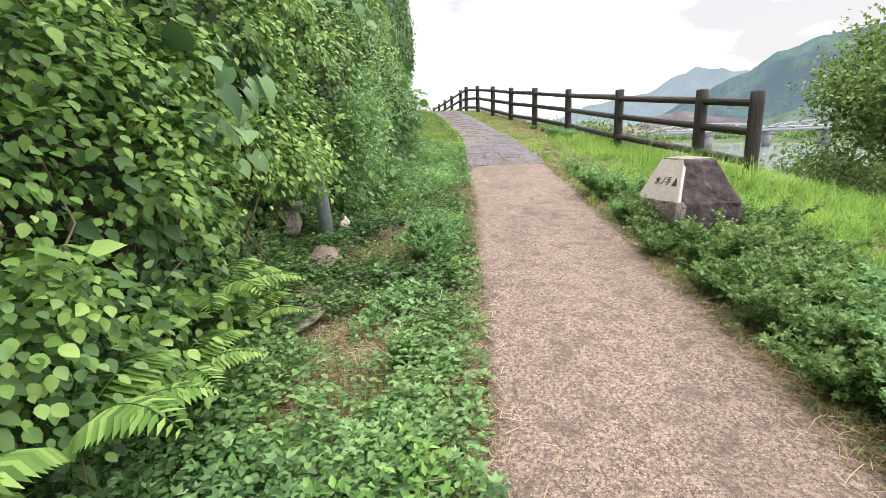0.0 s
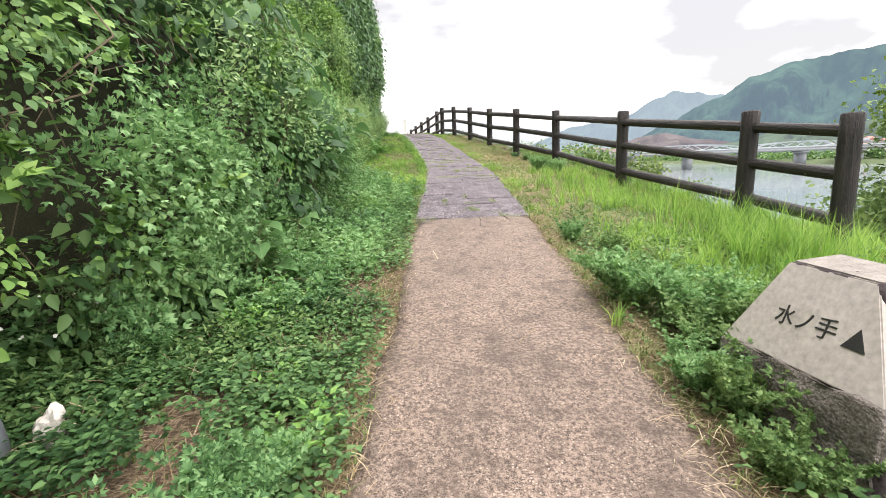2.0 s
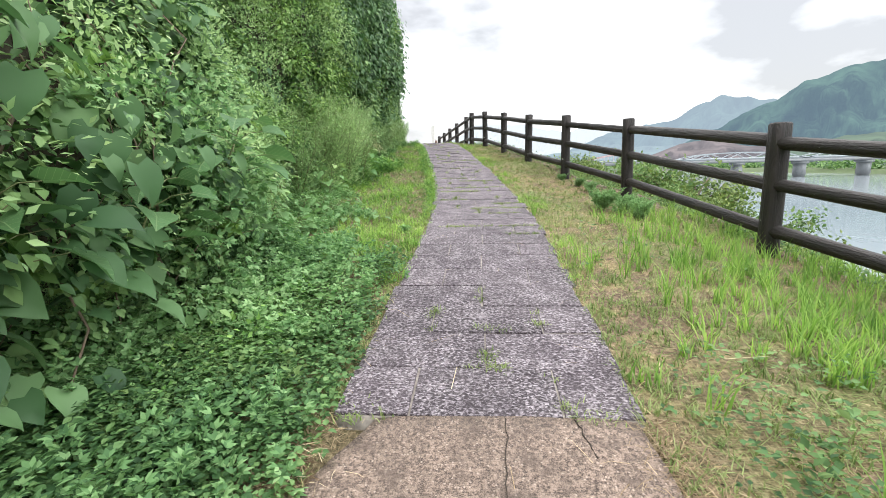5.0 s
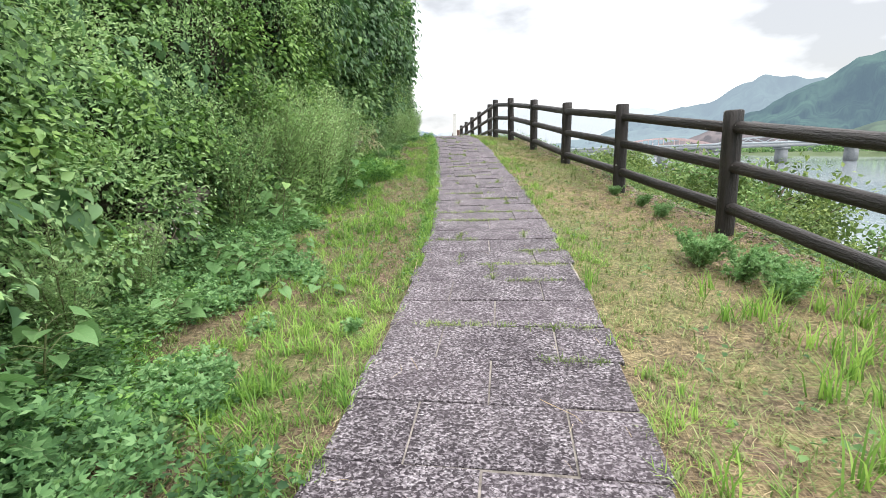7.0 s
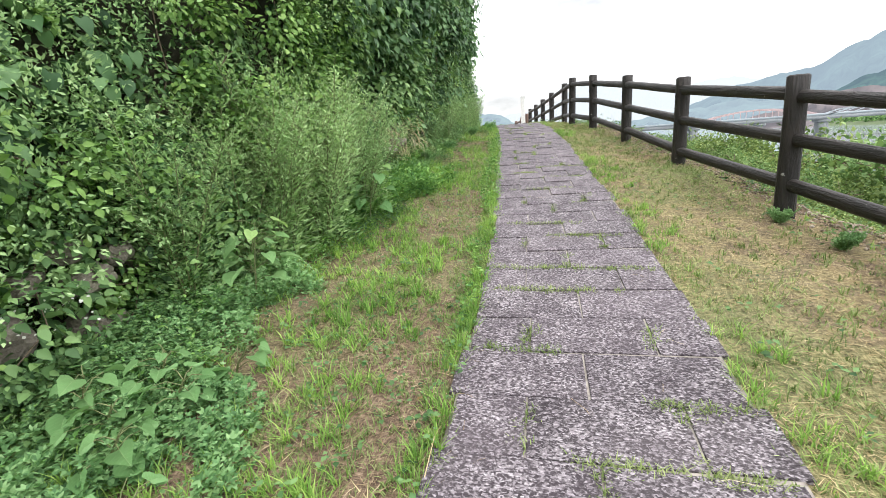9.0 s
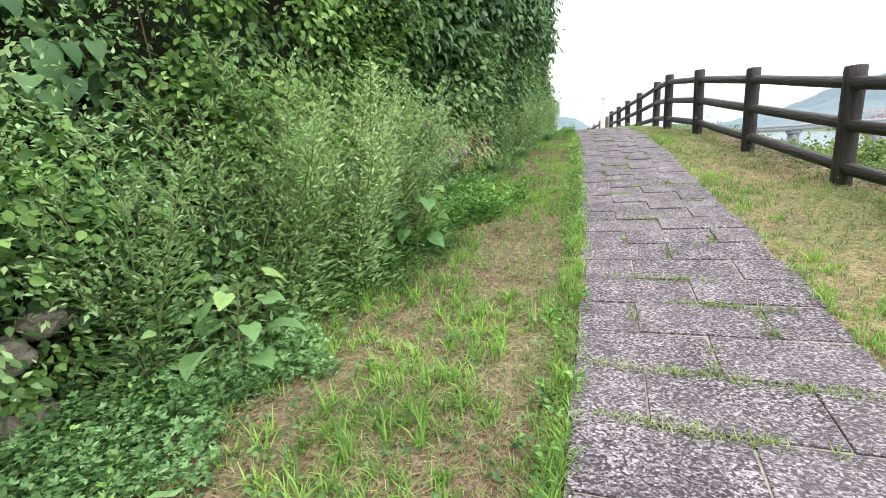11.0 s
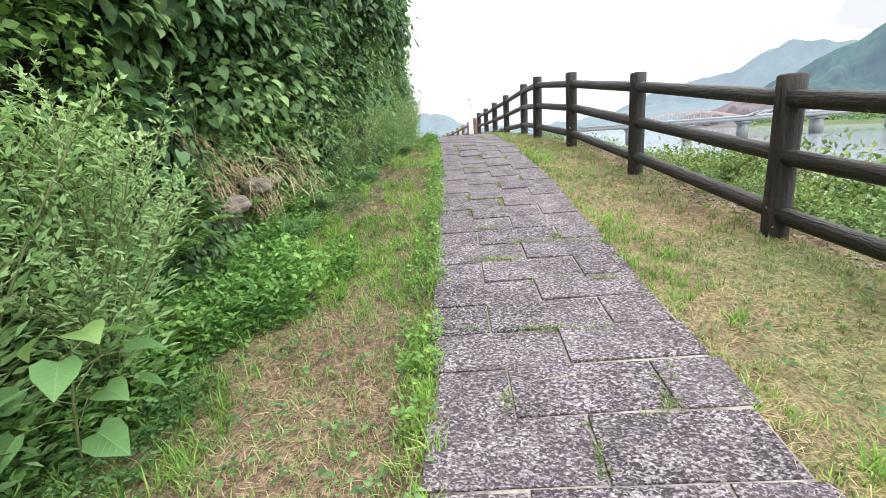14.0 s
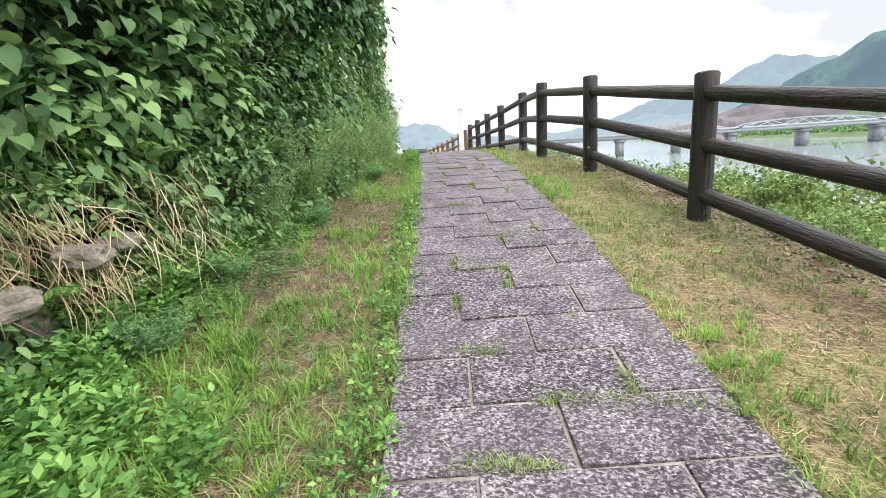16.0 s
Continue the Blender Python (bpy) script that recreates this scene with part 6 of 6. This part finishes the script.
x, y, d, u = scatter(2600, -1.5, 5.5, "left")
a = rng.uniform(0, 2 * math.pi, 2600)
stuff("dead_stems", *leaf_arrays("blade", np.stack([x, y, ground_z(x, y) + rng.uniform(0.01, 0.14, 2600) * (d > 0.1)], -1), np.stack([np.cos(a), np.sin(a), rng.uniform(-0.5, 0.3, 2600)], -1), rng.normal(0, 0.3, (2600, 3)) + (0, 0, 1), rng.uniform(0.05, 0.2, 2600), 0.02), M_THATCH_BROWN, "thin dead brown stems among the low weeds", "dead stems")
x, y, d, u = scatter(260, -1, 24, "left")
a = rng.uniform(0, 2 * math.pi, 260)
stuff("fallen_leaves", *leaf_arrays("oval", np.stack([x, y, ground_z(x, y) + 0.03], -1), np.stack([np.cos(a), np.sin(a), 0 * a], -1), rng.normal(0, 0.3, (260, 3)) + (0, 0, 1), rng.uniform(0.025, 0.045, 260), 1.0), M_DEAD_LEAF, "scattered brown fallen leaves", "leaves")
y = np.concatenate([rng.normal(10.9, 0.18, 40), rng.normal(3.2, 0.4, 20)])
x = bank_x(y) + 0.35 + rng.normal(0, 0.08, 60)
stuff("white_flowers", *leaf_arrays("oval", np.stack([x, y, path_z(y) + rng.uniform(0.3, 0.5, 60)], -1), rng.normal(0, 1, (60, 3)), rng.normal(0, 0.4, (60, 3)) + (0.5, -0.5, 1), rng.uniform(0.012, 0.02, 60), 1.6), M_FLOWER, "tiny white wild flowers among the weeds", "flowers")


# ---- slope below the fence ----
def bush(name, tall, wide, leaves, size, shape, material, label, category, group, seed, trunk=0.03):
    """A trunk with limbs, and a crown of many clumps of leaves with gaps between them."""
    r = np.random.default_rng(seed)
    root = new(name)
    tagged(root, label, category, group)
    limbs, ends = [], []
    limbs.append(tube([(0, 0, -0.1), (0.03, 0.02, tall * 0.3), (0.02, -0.03, tall * 0.62), (0.05, 0, tall * 0.9)], (trunk, trunk * 0.8, trunk * 0.5, trunk * 0.2), 6))
    for i in range(26):
        a, k = r.uniform(0, 2 * math.pi), r.uniform(0.12, 0.75)
        p = np.array((0.02, 0, tall * k))
        q = np.array((math.cos(a) * wide * r.uniform(0.45, 1.0) * (1 - 0.35 * k), math.sin(a) * wide * r.uniform(0.45, 1.0) * (1 - 0.35 * k), tall * min(1.0, k + r.uniform(0.1, 0.4))))
        limbs.append(tube([p, (p + q) / 2 + (0, 0, 0.05 * tall), q], (trunk * 0.45, trunk * 0.3, trunk * 0.12), 4))
        for u in (0.45, 0.7, 0.9, 1.05):
            ends.append(p + (q - p) * u)
    ends = np.array(ends)
    k = r.integers(0, len(ends), leaves)
    at = ends[k] + r.normal(0, 0.13 * wide, (leaves, 3))
    at[:, 2] = np.maximum(at[:, 2], 0.04)
    child("trunk", np_mesh("trunk", *joined(*limbs), M_BARK), root)
    child("crown", np_mesh("crown", *leaf_arrays(shape, at, r.normal(0, 0.7, at.shape) + (0, 0, 0.1), r.normal(0, 0.5, at.shape) + (0, 0, 1), r.uniform(*size, leaves), 1.2), material), root)
    return root


SHRUB = "rounded green shrub on the slope below the fence"
shrubs = [bush("shrub", 1.1, 0.75, 3000, (0.045, 0.08), "simple", (M_SLOPE, M_LEAF_GREY, M_SLOPE)[s], SHRUB, "shrub", "shrubs below the fence", 80 + s) for s in range(3)]
places = []
for i in range(130):
    y = 5 + 0.3 * i + hr.uniform(-0.3, 0.3)
    d = (1.5, 2.7, 4.1, 5.8)[i % 4] + hr.uniform(-0.25, 0.35)
    x = float(np.interp(y, FENCE_Y, FENCE_X)) + d
    places.append((x, y, max(0.34, (0.62 * (d - 0.35) - hr.uniform(0.35, 0.9)) / 1.35) * float(np.interp(y, [9, 15, 19], [0.4, 0.65, 1.05])), hr.randrange(3)))
set_out(shrubs, places)
tree = bush("tree", 4.2, 1.9, 26000, (0.07, 0.12), "simple", M_WILLOW, "leafy green young willow tree on the slope behind the fence", "tree", "", 91, 0.07)
tree.matrix_basis = pose(8.1, 7.1, float(ground_z(8.1, 7.1))) @ Matrix.Scale(0.98, 4)
tree_b = copy_thing(tree, pose(10.5, 10.2, float(ground_z(10.5, 10.2)), 0, 0, 130) @ Matrix.Scale(0.8, 4))

x = np.interp(y := rng.uniform(0, 40, 60000), FENCE_Y, FENCE_X) + 0.55 + 8 * rng.random(60000) ** 1.3
ok = field(x, y, 0.8, 78) > -0.35
x, y = x[ok], y[ok]
n = len(x)
stuff("slope_undergrowth", *leaf_arrays("simple", np.stack([x, y, ground_z(x, y) + rng.uniform(0.01, 0.2, n)], -1), rng.normal(0, 0.8, (n, 3)) + (0, 0, 0.3), rng.normal(0, 0.5, (n, 3)) + (0.4, 0, 1), rng.uniform(0.025, 0.055, n), 1.2), M_SLOPE, "tangled green undergrowth on the river slope", "undergrowth")

# a strip of bare earth and pebbles where the verge ends
n = 5200
y = rng.uniform(8.5, 26, n)
x = np.interp(y, FENCE_Y, FENCE_X) + 0.32 + rng.normal(0, 0.13, n)
oct_v = np.array([(1, 0, 0), (-1, 0, 0), (0, 1, 0), (0, -1, 0), (0, 0, 0.7), (0, 0, -0.7)], float)
oct_f = np.array([(0, 2, 4), (2, 1, 4), (1, 3, 4), (3, 0, 4), (2, 0, 5), (1, 2, 5), (3, 1, 5), (0, 3, 5)])
r = rng.uniform(0.006, 0.024, n)[:, None, None]
peb = oct_v[None] * r * rng.uniform(0.6, 1.3, (n, 6, 1)) + np.stack([x, y, ground_z(x, y) + 0.004], -1)[:, None]
M_PEBBLE = leaf_material("bare_gravel", (0.12, 0.09, 0.07), (0.27, 0.215, 0.175), (0.45, 0.39, 0.33), rough=0.9, through=0.0)
stuff("gravel", peb.reshape(-1, 3), (oct_f[None] + (np.arange(n) * 6)[:, None, None]).reshape(-1, 3), M_PEBBLE, "strip of bare brown gravel along the fence foot", "gravel")

# ---- far end: white marker post, parked vehicles ----
sign = new("marker_post")
sign.location = (-1.32, 33.4, float(ground_z(-1.32, 33.4)))
tagged(sign, "tall slim white marker post beside the fence", "post")
part("post", box_bmesh(0.2, 0.12, 1.95, 0.015), M_SIGN, sign, smooth=False)
part("cap", box_bmesh(0.22, 0.14, 0.05, 0.01, (0, 0, 1.95)), M_SIGN, sign, smooth=False)


def vehicle(x, y, z, turn, body, long, wide, tall, hood, label, category):
    root = new("parked_" + category.replace(" ", "_"))
    root.matrix_basis = pose(x, y, z, 0, 0, turn)
    tagged(root, label, category)
    bm = bmesh.new()
    outline = [(-long / 2, 0.3), (long / 2, 0.3), (long / 2, 0.75), (long / 2 - hood * 0.9, 0.95), (long / 2 - hood - 0.35, tall), (-long / 2 + 0.15, tall), (-long / 2, 0.9)]
    rows = [[bm.verts.new((px, s * (wide / 2 - (0.12 if pz > 1.1 else 0)), pz)) for px, pz in outline] for s in (-1, 1)]
    bm.faces.new(rows[0])
    bm.faces.new(rows[1][::-1])
    for i in range(len(outline)):
        j = (i + 1) % len(outline)
        bm.faces.new((rows[0][j], rows[0][i], rows[1][i], rows[1][j]))
    bmesh.ops.recalc_face_normals(bm, faces=bm.faces[:])
    bmesh.ops.bevel(bm, geom=bm.edges[:], offset=0.05, segments=2, affect="EDGES")
    part("body", bm, body, root, smooth=False)
    for s in (-1, 1):
        part("side_window", box_bmesh(long - hood - 0.9, 0.04, tall - 1.15, 0.01, (-hood / 2 - 0.1, s * (wide / 2 - 0.06), 0.98)), M_GLASS_DARK, root, smooth=False)
        for px in (-long * 0.32, long * 0.32):
            bm = bmesh.new()
            bmesh.ops.create_cone(bm, cap_ends=True, segments=20, radius1=0.31, radius2=0.31, depth=0.2, matrix=Matrix.Translation((px, s * (wide / 2 - 0.12), 0.31)) @ Matrix.Rotation(math.pi / 2, 4, "X"))
            bmesh.ops.bevel(bm, geom=bm.edges[:], offset=0.02, segments=1, affect="EDGES")
            part("wheel", bm, M_TYRE, root)
    part("rear_window", box_bmesh(0.04, wide * 0.72, tall - 1.2, 0.01, (-long / 2 + 0.05, 0, 1.02)), M_GLASS_DARK, root, smooth=False)
    return root


vehicle(-7.9, 45.0, float(ground_z(-7.9, 45.0)), 70, M_CAR_WHITE, 3.4, 1.5, 1.85, 0.35, "white boxy van parked beyond the rise", "van")
vehicle(-6.6, 50.0, float(ground_z(-6.6, 50.0)), 20, M_CAR_DARK, 3.8, 1.6, 1.45, 0.9, "dark car parked beyond the rise", "car")

# ---- paver stretch of the path ----
bed_y = np.arange(6.45, 34, 0.12)
bed_c = np.linspace(-1, 1, 9)
BY, BC = np.meshgrid(bed_y, bed_c, indexing="ij")
bed_top = np.stack([path_x(BY) + BC * (HALF - 0.012), BY, path_z(BY) + 0.0095], -1)
bed_low = bed_top - (0, 0, 0.1)
n_bed = BY.size
bi = np.arange(n_bed).reshape(BY.shape)
bq = [np.stack([bi[:-1, :-1], bi[:-1, 1:], bi[1:, 1:], bi[1:, :-1]], -1).reshape(-1, 4)]
ring = np.concatenate([bi[0, :], bi[1:, -1], bi[-1, ::-1][1:], bi[::-1, 0][1:-1]])
nxt = np.roll(ring, -1)
bq.append(np.stack([ring, ring + n_bed, nxt + n_bed, nxt], -1))
paved = new("pavement", np_mesh("pavement", np.concatenate([bed_top.reshape(-1, 3), bed_low.reshape(-1, 3)]), np.concatenate(bq), M_JOINT))
tagged(paved, "footpath paved with dark purplish grit slabs and grassy joints", "footpath", kind="structure")


def slab_mesh(w):
    """A slab w wide, one deep and 60 mm thick, with a worn edge; its top is at z = 0."""
    v, f = [], []
    for inset, z in ((0.0, -0.06), (0.0, -0.003), (0.0025, 0.0)):
        a, b = w / 2 - inset, 0.5 - inset / 0.34
        v += [(-a, -b, z), (a, -b, z), (a, b, z), (-a, b, z)]
    for k in (0, 4):
        for i in range(4):
            j = (i + 1) % 4
            f.append((k + i, k + j, k + j + 4, k + i + 4))
    f.append((8, 9, 10, 11))
    return np_mesh("paver", v, f, M_PAVER, smooth=False)


SPLITS = [(0.305, 0.61, 0.305), (0.61, 0.61)]  # running bond
slab_of = {w: slab_mesh(w - 0.005) for w in sorted({w for s in SPLITS for w in s})}
# rows whose joint is overgrown: along the path, from and to across it
MOSSY = [(6.8, -0.1, 0.15), (9.17, 0.25, 0.6), (9.54, -0.4, 0.6), (10.28, 0.1, 0.5), (10.66, -0.1, 0.6), (11.0, 0.2, 0.6), (11.5, -0.5, -0.1), (12.1, -0.5, 0.3), (12.47, -0.6, 0.6), (13.15, -0.05, 0.5), (13.5, -0.45, 0.2), (14.7, -0.2, 0.3), (15.2, 0.0, 0.55), (15.5, -0.35, 0.0), (15.8, 0.0, 0.6), (16.1, -0.4, -0.1), (17.0, -0.3, 0.1), (17.6, 0.1, 0.3), (18.4, -0.4, -0.1), (19.2, 0, 0.3), (20.5, -0.3, 0.1)]
pr = random.Random(11)
row_y, row, joints = 6.45, 0, []
while row_y < 33.5:
    deep = float(np.interp(row_y, [12.4, 13, 14, 15, 15.2, 20], [0.354, 0.325, 0.3, 0.265, 0.3, 0.28]))
    mid_y = row_y + deep / 2
    split = SPLITS[row % 2]
    row += 1
    cx0 = float(path_x(mid_y))
    turn = math.degrees(math.atan2(-float(path_x(mid_y + 0.3) - path_x(mid_y - 0.3)), 0.6))
    pitch = math.degrees(math.atan2(float(path_z(mid_y + 0.3) - path_z(mid_y - 0.3)), 0.6))
    across = -sum(split) / 2 + pr.uniform(-0.025, 0.025)
    for w in split:
        off = across + w / 2
        px, py = cx0 + off * math.cos(radians(turn)), mid_y + off * math.sin(radians(turn)) + pr.uniform(-0.006, 0.006)
        m = pose(px, py, float(path_z(py)) + 0.0165 + pr.uniform(0.0, 0.005), pitch + pr.uniform(-0.2, 0.2), pr.uniform(-0.15, 0.15), turn + pr.uniform(-0.7, 0.7))
        child("paver", slab_of[w], paved, m @ Matrix.Diagonal((pr.uniform(0.985, 1.0), deep - 0.006, 1, 1)))
        if across > -0.5 and pr.random() < 0.35:
            for k in range(pr.randrange(2, 7)):
                joints.append((cx0 + across, mid_y, pr.uniform(-0.12, 0.12)))
        across += w
    for y0, a, b in MOSSY:
        if row_y - deep / 2 <= y0 < row_y + deep / 2:
            for k in range(int((b - a) / 0.028)):
                if pr.random() < 0.75:
                    joints.append((cx0 + a + 0.028 * k + pr.uniform(-0.02, 0.02), row_y + pr.uniform(-0.008, 0.008), 0))
    if pr.random() < 0.3:
        joints.append((cx0 + pr.uniform(-0.5, 0.5), row_y, 0))
    row_y += deep
jx, jy = np.array([j[0] for j in joints]), np.array([j[1] + j[2] for j in joints])
jx, jy = np.repeat(jx, 5) + rng.normal(0, 0.016, 5 * len(jx)), np.repeat(jy, 5) + rng.normal(0, 0.006, 5 * len(jy))
extra_x, extra_y = rng.normal(0.85, 0.06, 14), rng.normal(6.48, 0.03, 14)
jx, jy = np.concatenate([jx, extra_x, rng.normal(1.8, 0.07, 14), rng.normal(1.36, 0.05, 12)]), np.concatenate([jy, extra_y, rng.normal(6.47, 0.03, 14), rng.normal(7.2, 0.02, 12)])
stuff("joint_grass", *tufts(jx, jy, 7, 0.022 + 0.034 * rng.random(len(jx)), 0.0055, 1.6, on=0.055), M_GRASS, "small grass tufts in the joints of the slabs", "grass")


def crack(points):
    """A dirt-filled crack, a few millimetres wide, lying in the concrete."""
    v, f = [], []
    for i, (x, y) in enumerate(points):
        w = 0.0014 + 0.0007 * math.sin(i * 1.7)
        z = float(path_z(y)) + 0.0215
        v += [(x - w, y, z), (x + w, y, z), (x + w, y, z - 0.02), (x - w, y, z - 0.02)]
    for i in range(len(points) - 1):
        for k in range(4):
            a, b = 4 * i + k, 4 * i + (k + 1) % 4
            f.append((a, b, b + 4, a + 4))
    child("crack", np_mesh("crack", v, f, M_CRACK, smooth=False), pavement, label="dark dirt-filled crack")


M_CRACK = plain("crack_dirt", (0.02, 0.016, 0.012), (0.05, 0.04, 0.03), 20, 1.0, 0.3, space="World")
for x0, y0, long, drift in ((1.42, 6.44, 0.42, -0.03), (1.68, 6.44, 0.2, 0.03)):
    crack([(x0 + drift * k / 12 + 0.012 * noise.noise((x0, k * 0.7, 0)), y0 - long * k / 12) for k in range(13)])
